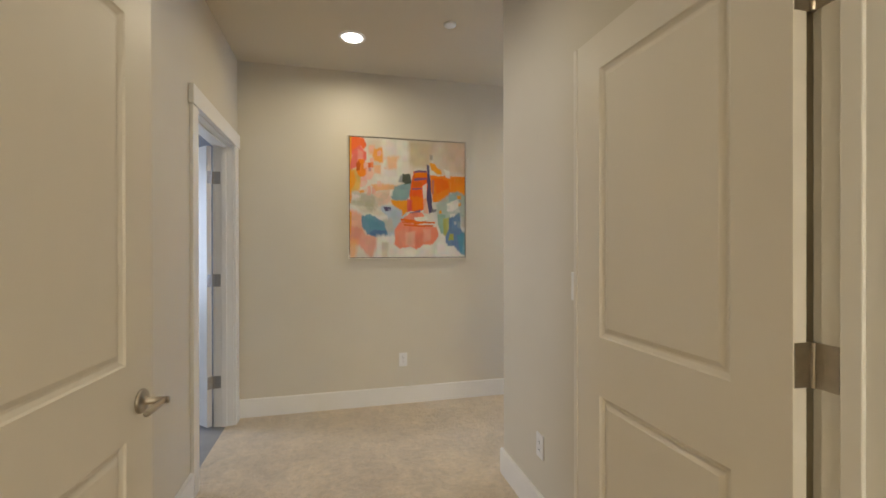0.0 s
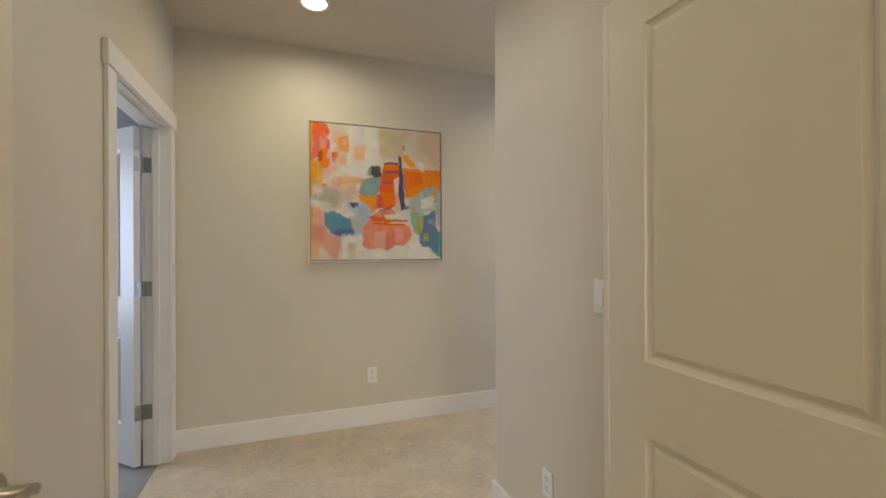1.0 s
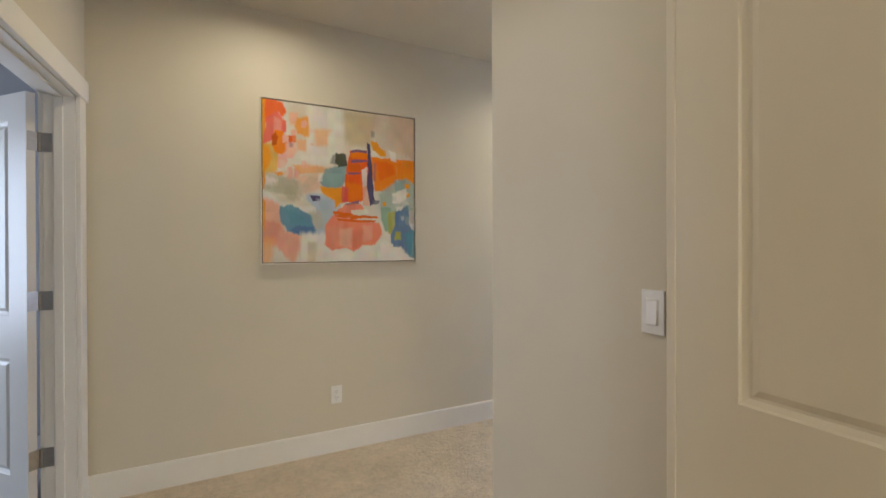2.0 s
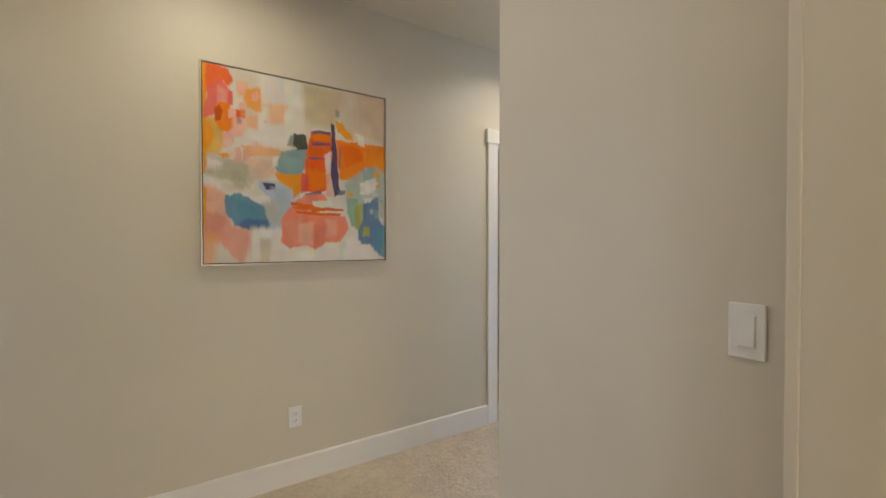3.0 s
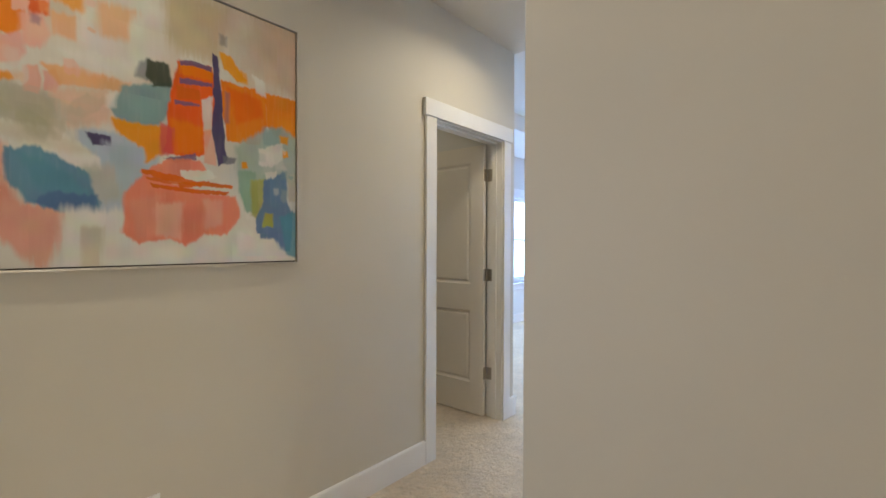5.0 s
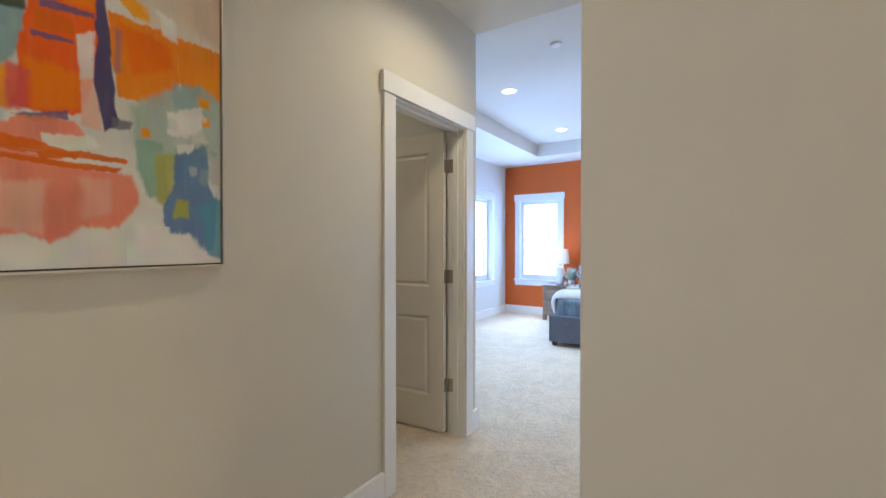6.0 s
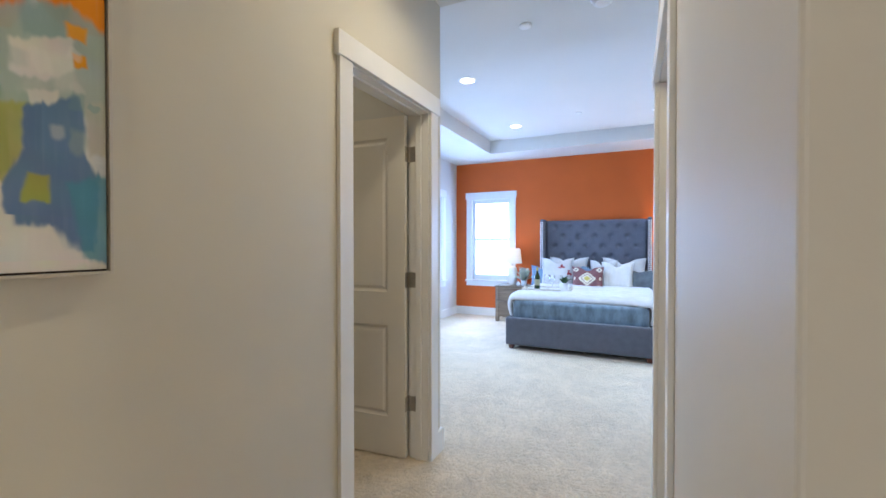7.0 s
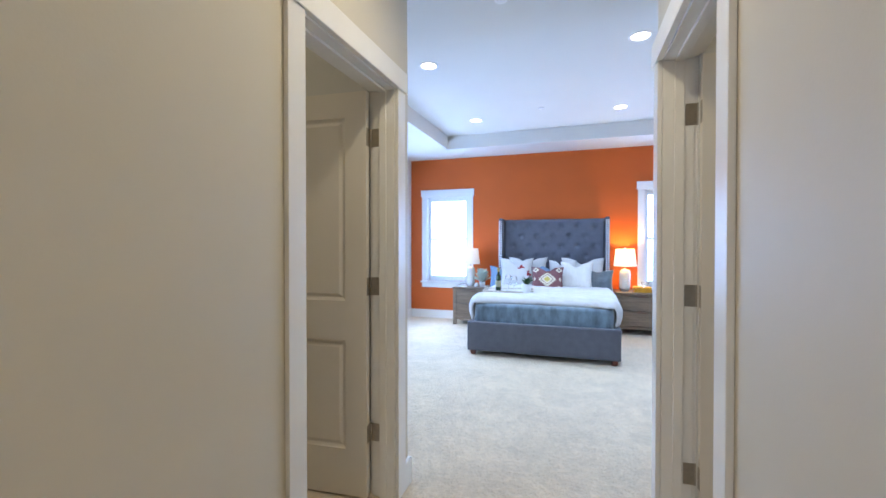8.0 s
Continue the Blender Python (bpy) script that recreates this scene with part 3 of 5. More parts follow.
sm = thing("smoke_detector", pose(3.50, 2.605, CEIL), "round white plastic smoke detector on the ceiling", "smoke detector")
part("base", lathe([(0.0, -0.012), (0.070, -0.012), (0.072, -0.002), (0.072, 0.0)], 36), M_PLASTIC, sm, "", True)
part("cover", lathe([(0.0, -0.046), (0.030, -0.045), (0.052, -0.038), (0.060, -0.022), (0.062, -0.012)], 36), M_PLASTIC, sm, "", True)
part("vent_ring", lathe([(0.040, -0.0445), (0.046, -0.0435), (0.0465, -0.0405), (0.040, -0.0425)], 36), M_VINYL, sm)


def outlet(m):
    """Duplex receptacle; local plate in the x-z plane, standing out to -y."""
    t = thing("wall_outlet", m, "white duplex outlet with its plate low on the wall", "outlet", "wall outlets")
    part("plate", rbox(-0.035, 0.035, -0.006, 0.0, -0.057, 0.057, 0.003, 3), M_PLASTIC, t)
    for z in (-0.0195, 0.0195):
        r = part("receptacle", rbox(-0.017, 0.017, -0.0085, -0.005, z - 0.0145, z + 0.0145, 0.002), M_PLASTIC, t)
        # slots are solid dark pieces; their colour is the shade of holes
        for x, h in ((-0.0065, 0.0045), (0.0065, 0.0035)):
            part("slot", rbox(x - 0.001, x + 0.001, -0.0092, -0.008, z + 0.001 - h, z + 0.005 + h, 0.0003, 1), M_DARK, r)
        part("slot", lathe([(0.0, 0.0), (0.0024, 0.0), (0.0024, 0.001), (0.0, 0.001)], 12), M_DARK, r, "", False, pose(0, -0.0082, z - 0.009, 90))
    part("screw", lathe([(0.0, 0.0), (0.003, 0.0), (0.0026, 0.0012), (0.0, 0.0014)], 12), M_PLASTIC, t, "", False, pose(0, -0.0058, 0, 90))


outlet(pose(0.842, YN, 0.366))
outlet(pose(XE, 1.819, 0.365, 0, 0, -90))

sw = thing("light_switch", pose(XE, 1.503, 1.147, 0, 0, -90), "white rocker light switch on a smooth plate", "light switch")
part("plate", rbox(-0.034, 0.034, -0.007, 0.0, -0.0575, 0.0575, 0.003, 3), M_PLASTIC, sw)
part("switch_frame", rbox(-0.0175, 0.0175, -0.0085, -0.006, -0.0345, 0.0345, 0.001, 1), M_PLASTIC, sw)
rk = bmesh.new()
box(rk, -0.0155, 0.0155, -0.0110, -0.0080, -0.0315, 0.0315)
for v in rk.verts:
    if v.co.y < -0.010:
        v.co.y += -0.0020 if v.co.z < 0 else 0.0022
part("rocker", bev(rk, 0.0012), M_PLASTIC, sw)
for z in (-0.048, 0.048):
    part("screw", lathe([(0.0, 0.0), (0.003, 0.0), (0.0026, 0.0010), (0.0, 0.0012)], 12), M_PLASTIC, sw, "", False, pose(0, -0.0068, z, 90))


# ---------------------------------------------------------------- painting
WHITE, PEACH2, BEIGE, BEIGE2 = (0.80, 0.77, 0.70), (0.66, 0.47, 0.33), (0.62, 0.53, 0.40), (0.60, 0.46, 0.27)
OCHRE, REDOR, REDPINK, OCHRE2 = (0.74, 0.42, 0.06), (0.88, 0.14, 0.02), (0.78, 0.15, 0.11), (0.88, 0.36, 0.004)
PEACH, AMBER, PINK, PEACH3 = (0.88, 0.42, 0.17), (0.92, 0.33, 0.004), (0.86, 0.46, 0.37), (0.76, 0.51, 0.36)
GOLDLINE, ORANGE, DRED, GREY = (0.58, 0.44, 0.15), (0.92, 0.24, 0.001), (0.52, 0.09, 0.008), (0.52, 0.50, 0.42)
SAGE, TEAL, GREYBLUE, DGREEN = (0.44, 0.42, 0.28), (0.22, 0.37, 0.38), (0.26, 0.29, 0.28), (0.07, 0.09, 0.06)
GOLD, DGREY, AMBER2, LBLUE = (0.88, 0.36, 0.012), (0.16, 0.16, 0.18), (0.92, 0.26, 0.002), (0.44, 0.53, 0.64)
RED, MAGENTA, PURPLE, DPURPLE = (0.86, 0.115, 0.002), (0.72, 0.10, 0.10), (0.19, 0.11, 0.22), (0.085, 0.065, 0.16)
CORAL, CORAL2, BLUE, DBLUE = (0.80, 0.34, 0.24), (0.84, 0.40, 0.27), (0.13, 0.29, 0.42), (0.09, 0.17, 0.36)
RED2, PINKW, GREYGREEN, GREEN = (0.86, 0.25, 0.15), (0.84, 0.44, 0.33), (0.42, 0.50, 0.44), (0.28, 0.46, 0.34)
OLIVE, BLUE2, TEAL2, REDST = (0.45, 0.45, 0.09), (0.13, 0.23, 0.40), (0.10, 0.31, 0.42), (0.76, 0.15, 0.006)

N = 420
rng = np.random.default_rng(5)


def cloud(cells_u, cells_v):
    """Smooth noise over the canvas, -1 to 1."""
    g = rng.uniform(-1, 1, (cells_v + 2, cells_u + 2))
    u, v = np.linspace(0, cells_u, N), np.linspace(0, cells_v, N)
    iu, iv = np.minimum(u.astype(int), cells_u), np.minimum(v.astype(int), cells_v)
    fu, fv = u - iu, v - iv
    fu, fv = (fu * fu * (3 - 2 * fu))[None, :], (fv * fv * (3 - 2 * fv))[:, None]
    a, b = g[np.ix_(iv, iu)], g[np.ix_(iv, iu + 1)]
    c, d = g[np.ix_(iv + 1, iu)], g[np.ix_(iv + 1, iu + 1)]
    return (a * (1 - fu) + b * fu) * (1 - fv) + (c * (1 - fu) + d * fu) * fv


UU, VV = np.meshgrid(np.linspace(0, 1, N), np.linspace(0, 1, N))
WU = 0.014 * cloud(8, 8) + 0.012 * cloud(20, 20) + 0.006 * cloud(80, 60)
WV = 0.014 * cloud(8, 8) + 0.012 * cloud(20, 20) + 0.012 * cloud(100, 10)
STREAK = 0.6 * cloud(140, 10) + 0.4 * cloud(200, 25)
PATCH = cloud(14, 14)
canvas = np.empty((N, N, 3))
canvas[:] = (0.74, 0.70, 0.62)
canvas *= (1 + 0.06 * PATCH + 0.010 * STREAK)[..., None]


def stroke(u, v, w, h, colour, load, dry, angle=0.0):
    """One brush patch with a ragged edge; load: how thickly it covers, dry: how far its edge breaks up."""
    small = min(w, h)
    k = min(1.0, small / 0.07)
    su, sv = rng.integers(-N // 2, N // 2, 2)
    wu, wv = np.roll(WU, (sv, su), (0, 1)), np.roll(WV, (su, sv), (0, 1))
    lean = rng.uniform(-0.12, 0.12)
    ca, sa = math.cos(radians(angle)), math.sin(radians(angle))
    x, y = UU + wu * k - u, VV + wv * k - v
    pu, pv = x * ca + y * sa, y * ca - x * sa
    du, dv = np.abs(pu + lean * pv * (h < 2 * w)) / (w / 2), np.abs(pv) / (h / 2)
    e = rng.uniform(2.8, 4.8)
    d = (du ** e + dv ** e) ** (1 / e)
    grain = np.roll(STREAK if h >= w * 0.8 else STREAK.T, (su, sv), (0, 1))
    a = np.clip((1.05 - d) / dry + 0.5 + 0.45 * grain * min(1.0, small / 0.1), 0, 1) * (d < 1.35)
    a = a * load
    tone = 1 + 0.05 * grain + 0.09 * np.roll(PATCH, (su, sv), (0, 1))
    canvas[:] = canvas * (1 - a[..., None]) + (np.array(colour) * tone[..., None]) * a[..., None]


TINT = np.stack([cloud(26, 18), cloud(22, 22), cloud(18, 26)], -1)


def shape(colour, soft, load, *corners):
    """One brushed patch with the given corners; soft: how far its edge fades, load: how thickly it covers."""
    c = np.array(corners)
    size = min(np.ptp(c[:, 0]), np.ptp(c[:, 1]))
    k = min(1.0, 0.25 + size / 0.12)
    soft = 0.75 * soft
    su, sv = rng.integers(-N // 2, N // 2, 2)
    x, y = UU + 0.4 * k * np.roll(WU, (sv, su), (0, 1)), VV + 0.32 * k * np.roll(WV, (su, sv), (0, 1))
    inside, dist = np.zeros((N, N), bool), np.full((N, N), 9.0)
    for (ax, ay), (bx, by_) in zip(c, np.roll(c, -1, 0)):
        ex, ey = bx - ax, by_ - ay
        f = np.clip(((x - ax) * ex + (y - ay) * ey) / (ex * ex + ey * ey + 1e-9), 0, 1)
        dist = np.minimum(dist, np.hypot(x - ax - f * ex, y - ay - f * ey))
        if abs(ey) > 1e-9:
            inside ^= ((ay > y) != (by_ > y)) & (x < ax + (y - ay) / ey * ex)
    d = np.where(inside, dist, -dist)
    grain = np.roll(STREAK, (su, sv), (0, 1))
    a = np.clip(0.5 + (d + 0.30 * soft * min(1.0, size / 0.1) + 0.25 * soft * grain + 0.0015 * grain) / max(soft, 0.004), 0, 1)
    a = a * a * (3 - 2 * a) * (0.35 * load ** 2 + 0.65 * load ** 0.5) * (1 - 0.05 * np.clip(grain, 0, 1))
    tone = 1 + 0.022 * grain + 0.10 * np.roll(PATCH, (su, sv), (0, 1))
    paint = np.minimum(np.array(colour) * tone[..., None] * (1 + 0.07 * np.roll(TINT, (sv, su), (0, 1))), 0.88)
    canvas[:] = canvas * (1 - a[..., None]) + paint * a[..., None]


def scatter(count, u0, u1, v0, v1, size, colours, load):
    """Small loose touches of several colours over a region."""
    for _ in range(count):
        c = colours[rng.integers(len(colours))]
        q = size * rng.uniform(0.6, 1.5)
        stroke(rng.uniform(u0, u1), rng.uniform(v0, v1), q, q * rng.uniform(0.6, 1.7), np.minimum(np.array(c) * rng.uniform(0.85, 1.12), 0.9),
               load * rng.uniform(0.5, 1.0), rng.uniform(0.2, 0.7), rng.uniform(-35, 35))


scatter(26, 0.20, 1.00, 0.00, 0.42, 0.16, (WHITE, WHITE, BEIGE, PEACH3), 0.35)
scatter(22, 0.00, 1.00, 0.50, 1.00, 0.15, (WHITE, GREY, LBLUE, WHITE), 0.35)
# warm grounds
shape(BEIGE2, 0.1, 0.8, (0.493, 0.026), (0.688, 0.027), (0.669, 0.210), (0.559, 0.219), (0.493, 0.171))
shape(PEACH2, 0.1, 0.85, (0.831, -0.004), (1.020, -0.015), (1.024, 0.277), (0.917, 0.244), (0.838, 0.206))
shape(BEIGE, 0.12, 0.5, (0.688, 0.027), (0.831, 0.016), (0.834, 0.198), (0.747, 0.179))
shape(BEIGE, 0.1, 0.5, (0.163, 0.024), (0.269, 0.030), (0.270, 0.117), (0.175, 0.110))
shape(WHITE, 0.06, 0.8, (0.275, 0.021), (0.486, 0.024), (0.488, 0.252), (0.396, 0.361), (0.272, 0.333), (0.270, 0.158))
shape(OCHRE, 0.04, 0.9, (0.003, 0.275), (0.070, 0.258), (0.093, 0.364), (0.064, 0.435), (0.003, 0.464))
shape(GREY, 0.06, 0.75, (-0.001, 0.465), (0.079, 0.470), (0.205, 0.497), (0.212, 0.566), (0.110, 0.575), (-0.000, 0.574))
shape(SAGE, 0.06, 0.5, (0.079, 0.480), (0.162, 0.474), (0.205, 0.497), (0.200, 0.561), (0.090, 0.540))
shape(WHITE, 0.04, 0.8, (0.021, 0.479), (0.079, 0.486), (0.075, 0.520), (0.017, 0.526))
# red corner
shape(OCHRE2, 0.015, 0.98, (-0.005, -0.003), (0.020, -0.003), (0.017, 0.237), (0.010, 0.421), (0.010, 0.548), (-0.002, 0.550))
shape(REDOR, 0.02, 0.97, (0.020, -0.001), (0.118, 0.013), (0.137, 0.062), (0.114, 0.090), (0.084, 0.064), (0.021, 0.134))
shape(REDPINK, 0.02, 0.97, (0.019, 0.118), (0.086, 0.071), (0.125, 0.114), (0.130, 0.187), (0.077, 0.238), (0.010, 0.271))
shape(PINK, 0.03, 0.5, (0.076, 0.107), (0.107, 0.121), (0.107, 0.209), (0.067, 0.234))
shape(AMBER, 0.03, 0.8, (0.006, 0.301), (0.034, 0.281), (0.049, 0.362), (0.021, 0.430), (0.004, 0.422))
# blossoms
shape(PEACH, 0.04, 0.8, (0.163, 0.069), (0.207, 0.062), (0.202, 0.129), (0.164, 0.142))
shape(AMBER, 0.03, 0.85, (0.197, 0.094), (0.270, 0.085), (0.266, 0.202), (0.207, 0.180), (0.189, 0.144))
shape(PINK, 0.012, 0.95, (0.161, 0.078), (0.185, 0.062), (0.202, 0.081), (0.193, 0.110), (0.169, 0.117))
shape(PINK, 0.012, 0.95, (0.229, 0.115), (0.250, 0.102), (0.267, 0.119), (0.254, 0.147), (0.231, 0.151))
shape(ORANGE, 0.012, 0.97, (0.075, 0.187), (0.117, 0.183), (0.141, 0.250), (0.137, 0.304), (0.108, 0.332), (0.080, 0.320), (0.058, 0.274))
shape(DRED, 0.012, 0.95, (0.052, 0.226), (0.073, 0.197), (0.087, 0.225), (0.080, 0.275), (0.056, 0.282))
shape(RED, 0.015, 0.95, (0.140, 0.222), (0.194, 0.200), (0.192, 0.243), (0.151, 0.262))
shape(PINK, 0.01, 0.95, (0.114, 0.217), (0.134, 0.203), (0.149, 0.222), (0.139, 0.250), (0.118, 0.256))
shape(PINK, 0.01, 0.95, (0.163, 0.178), (0.187, 0.168), (0.200, 0.182), (0.190, 0.207), (0.166, 0.211))
shape(PINK, 0.025, 0.9, (0.139, 0.263), (0.183, 0.250), (0.195, 0.300), (0.171, 0.347), (0.139, 0.347))
shape(PINK, 0.02, 0.9, (0.093, 0.341), (0.134, 0.323), (0.144, 0.377), (0.119, 0.418), (0.089, 0.408))
shape(PEACH, 0.03, 0.75, (0.197, 0.233), (0.250, 0.231), (0.249, 0.299), (0.209, 0.296))
shape(PEACH, 0.05, 0.7, (0.312, 0.159), (0.404, 0.148), (0.381, 0.239), (0.319, 0.253))
shape(PINK, 0.012, 0.95, (0.138, 0.414), (0.167, 0.405), (0.179, 0.441), (0.166, 0.481), (0.141, 0.480))
shape(PINK, 0.012, 0.95, (0.185, 0.417), (0.211, 0.404), (0.225, 0.435), (0.212, 0.472), (0.187, 0.469))
shape(PURPLE, 0.02, 0.45, (0.155, 0.258), (0.177, 0.260), (0.175, 0.281), (0.158, 0.276))
shape(AMBER, 0.02, 0.9, (0.069, 0.442), (0.136, 0.437), (0.132, 0.457), (0.087, 0.463))
# centre left
shape(PEACH, 0.02, 0.85, (0.182, 0.392), (0.273, 0.377), (0.391, 0.390), (0.386, 0.420), (0.216, 0.445))
shape(PEACH3, 0.05, 0.8, (0.210, 0.470), (0.333, 0.438), (0.337, 0.530), (0.240, 0.555))
shape(WHITE, 0.06, 0.7, (0.215, 0.334), (0.395, 0.332), (0.409, 0.372), (0.273, 0.374))
shape(TEAL, 0.02, 0.95, (0.381, 0.409), (0.512, 0.362), (0.522, 0.453), (0.456, 0.532), (0.377, 0.538), (0.344, 0.478))
shape(WHITE, 0.02, 0.6, (0.333, 0.444), (0.356, 0.428), (0.359, 0.478), (0.336, 0.482))
shape(GREYBLUE, 0.02, 0.9, (0.424, 0.311), (0.448, 0.291), (0.457, 0.362), (0.415, 0.359))
shape(DGREEN, 0.014, 0.97, (0.448, 0.297), (0.511, 0.291), (0.521, 0.366), (0.468, 0.383), (0.443, 0.353))
shape(LBLUE, 0.03, 0.9, (0.257, 0.574), (0.435, 0.570), (0.431, 0.700), (0.401, 0.818), (0.313, 0.824), (0.276, 0.686))
shape(WHITE, 0.025, 0.92, (-0.000, 0.568), (0.110, 0.585), (0.206, 0.590), (0.311, 0.655), (0.316, 0.685), (0.185, 0.682), (0.071, 0.653), (-0.000, 0.606))
shape(BEIGE, 0.04, 0.5, (0.060, 0.582), (0.206, 0.590), (0.299, 0.640), (0.218, 0.638), (0.090, 0.616))
shape(GREY, 0.05, 0.7, (0.276, 0.693), (0.386, 0.669), (0.387, 0.747), (0.300, 0.794))
shape(DPURPLE, 0.01, 0.97, (0.279, 0.574), (0.340, 0.577), (0.340, 0.607), (0.296, 0.611))
shape(LBLUE, 0.03, 0.8, (0.33, 0.60), (0.47, 0.61), (0.46, 0.72), (0.43, 0.80), (0.38, 0.80), (0.36, 0.68))
# blues and corals below
shape(CORAL2, 0.05, 0.85, (-0.002, 0.606), (0.053, 0.626), (0.091, 0.653), (0.102, 0.753), (0.074, 0.855), (0.000, 0.906))
shape(CORAL, 0.04, 0.85, (0.005, 0.736), (0.092, 0.767), (0.128, 0.815), (0.225, 0.827), (0.214, 0.905), (0.173, 0.996), (0.124, 0.933), (0.073, 0.893), (0.002, 0.857))
shape(PEACH, 0.05, 0.75, (-0.001, 0.845), (0.059, 0.856), (0.054, 0.955), (0.025, 1.016), (-0.003, 1.014))
shape(OCHRE2, 0.015, 0.9, (-0.003, 0.604), (0.013, 0.626), (0.009, 0.808), (-0.001, 0.833))
shape(BLUE, 0.018, 0.97, (0.097, 0.658), (0.159, 0.643), (0.276, 0.708), (0.308, 0.794), (0.303, 0.824), (0.208, 0.825), (0.143, 0.804), (0.104, 0.743))
shape(TEAL2, 0.03, 0.5, (0.142, 0.673), (0.241, 0.716), (0.276, 0.768), (0.186, 0.773))
shape(DBLUE, 0.02, 0.8, (0.199, 0.770), (0.305, 0.780), (0.303, 0.824), (0.204, 0.817), (0.170, 0.803))
shape(WHITE, 0.05, 0.9, (0.229, 0.832), (0.383, 0.821), (0.391, 0.912), (0.568, 0.933), (0.757, 0.869), (0.863, 0.935), (0.969, 1.010), (0.221, 1.025))
shape(BEIGE, 0.03, 0.7, (0.273, 0.877), (0.321, 0.876), (0.315, 0.996), (0.274, 0.997))
# building
shape(AMBER, 0.018, 0.97, (0.349, 0.517), (0.424, 0.528), (0.514, 0.514), (0.492, 0.606), (0.441, 0.644), (0.430, 0.599), (0.375, 0.572))
shape(RED, 0.01, 0.98, (0.534, 0.265), (0.654, 0.260), (0.666, 0.460), (0.627, 0.591), (0.535, 0.610), (0.492, 0.606), (0.505, 0.501), (0.520, 0.348))
shape(ORANGE, 0.02, 0.85, (0.548, 0.273), (0.651, 0.267), (0.652, 0.305), (0.549, 0.315))
shape(ORANGE, 0.03, 0.6, (0.519, 0.483), (0.615, 0.499), (0.616, 0.576), (0.535, 0.594))
shape(MAGENTA, 0.02, 0.85, (0.480, 0.504), (0.520, 0.513), (0.521, 0.603), (0.484, 0.616))
shape(PURPLE, 0.006, 0.95, (0.540, 0.263), (0.589, 0.251), (0.654, 0.257), (0.651, 0.274), (0.590, 0.269), (0.543, 0.279))
shape(PURPLE, 0.006, 0.95, (0.546, 0.328), (0.598, 0.320), (0.649, 0.321), (0.649, 0.334), (0.591, 0.340), (0.549, 0.345))
shape(PURPLE, 0.006, 0.9, (0.527, 0.410), (0.599, 0.406), (0.616, 0.412), (0.592, 0.419), (0.530, 0.423))
shape(REDST, 0.01, 0.7, (0.532, 0.361), (0.606, 0.358), (0.606, 0.395), (0.533, 0.403))
shape(WHITE, 0.01, 0.9, (0.617, 0.393), (0.655, 0.367), (0.651, 0.493), (0.620, 0.501))
shape(PINKW, 0.012, 0.8, (0.623, 0.498), (0.657, 0.493), (0.668, 0.627), (0.625, 0.625))
shape(GOLD, 0.012, 0.97, (0.678, 0.185), (0.718, 0.198), (0.782, 0.273), (0.749, 0.284), (0.692, 0.248))
shape(GOLD, 0.02, 0.8, (0.748, 0.232), (0.785, 0.243), (0.789, 0.283), (0.757, 0.285))
shape(ORANGE, 0.01, 0.98, (0.693, 0.296), (0.818, 0.292), (0.861, 0.313), (0.870, 0.427), (0.839, 0.519), (0.715, 0.522), (0.694, 0.423))
shape(RED, 0.03, 0.6, (0.716, 0.323), (0.836, 0.332), (0.846, 0.397), (0.751, 0.446))
shape(AMBER2, 0.01, 0.98, (0.860, 0.300), (1.025, 0.298), (1.027, 0.458), (0.934, 0.479), (0.877, 0.432))
shape(WHITE, 0.015, 0.85, (0.810, 0.237), (0.856, 0.257), (0.861, 0.313), (0.825, 0.304))
shape(DPURPLE, 0.007, 0.98, (0.656, 0.200), (0.676, 0.211), (0.684, 0.330), (0.695, 0.487), (0.707, 0.605), (0.675, 0.629), (0.654, 0.493), (0.657, 0.335))
shape(DGREY, 0.02, 0.5, (0.681, 0.118), (0.707, 0.124), (0.707, 0.159), (0.681, 0.159))
shape(PURPLE, 0.02, 0.5, (0.700, 0.334), (0.716, 0.339), (0.714, 0.452), (0.701, 0.454))
shape(DGREY, 0.012, 0.85, (0.693, 0.583), (0.746, 0.586), (0.736, 0.610), (0.697, 0.614))
shape(PURPLE, 0.008, 0.9, (0.493, 0.624), (0.594, 0.594), (0.597, 0.616), (0.535, 0.634))
# ground of the building
shape(RED2, 0.012, 0.95, (0.419, 0.680), (0.507, 0.634), (0.606, 0.621), (0.634, 0.665), (0.439, 0.717))
shape(RED2, 0.018, 0.97, (0.382, 0.761), (0.428, 0.701), (0.508, 0.718), (0.626, 0.734), (0.741, 0.739), (0.756, 0.820), (0.710, 0.889), (0.628, 0.887), (0.556, 0.933), (0.510, 0.903), (0.417, 0.924), (0.381, 0.890))
shape(CORAL, 0.04, 0.7, (0.394, 0.789), (0.480, 0.755), (0.482, 0.888), (0.415, 0.904))
shape(PINKW, 0.03, 0.9, (0.474, 0.793), (0.555, 0.781), (0.542, 0.909), (0.468, 0.894))
shape(PINKW, 0.03, 0.7, (0.626, 0.762), (0.689, 0.762), (0.687, 0.854), (0.635, 0.871))
shape(WHITE, 0.01, 0.9, (0.543, 0.661), (0.653, 0.647), (0.672, 0.674), (0.595, 0.696), (0.553, 0.690))
shape(REDST, 0.005, 0.97, (0.431, 0.671), (0.493, 0.677), (0.619, 0.703), (0.613, 0.716), (0.494, 0.701), (0.433, 0.686))
shape(REDST, 0.005, 0.97, (0.536, 0.707), (0.625, 0.694), (0.731, 0.695), (0.728, 0.708), (0.626, 0.712), (0.539, 0.725))
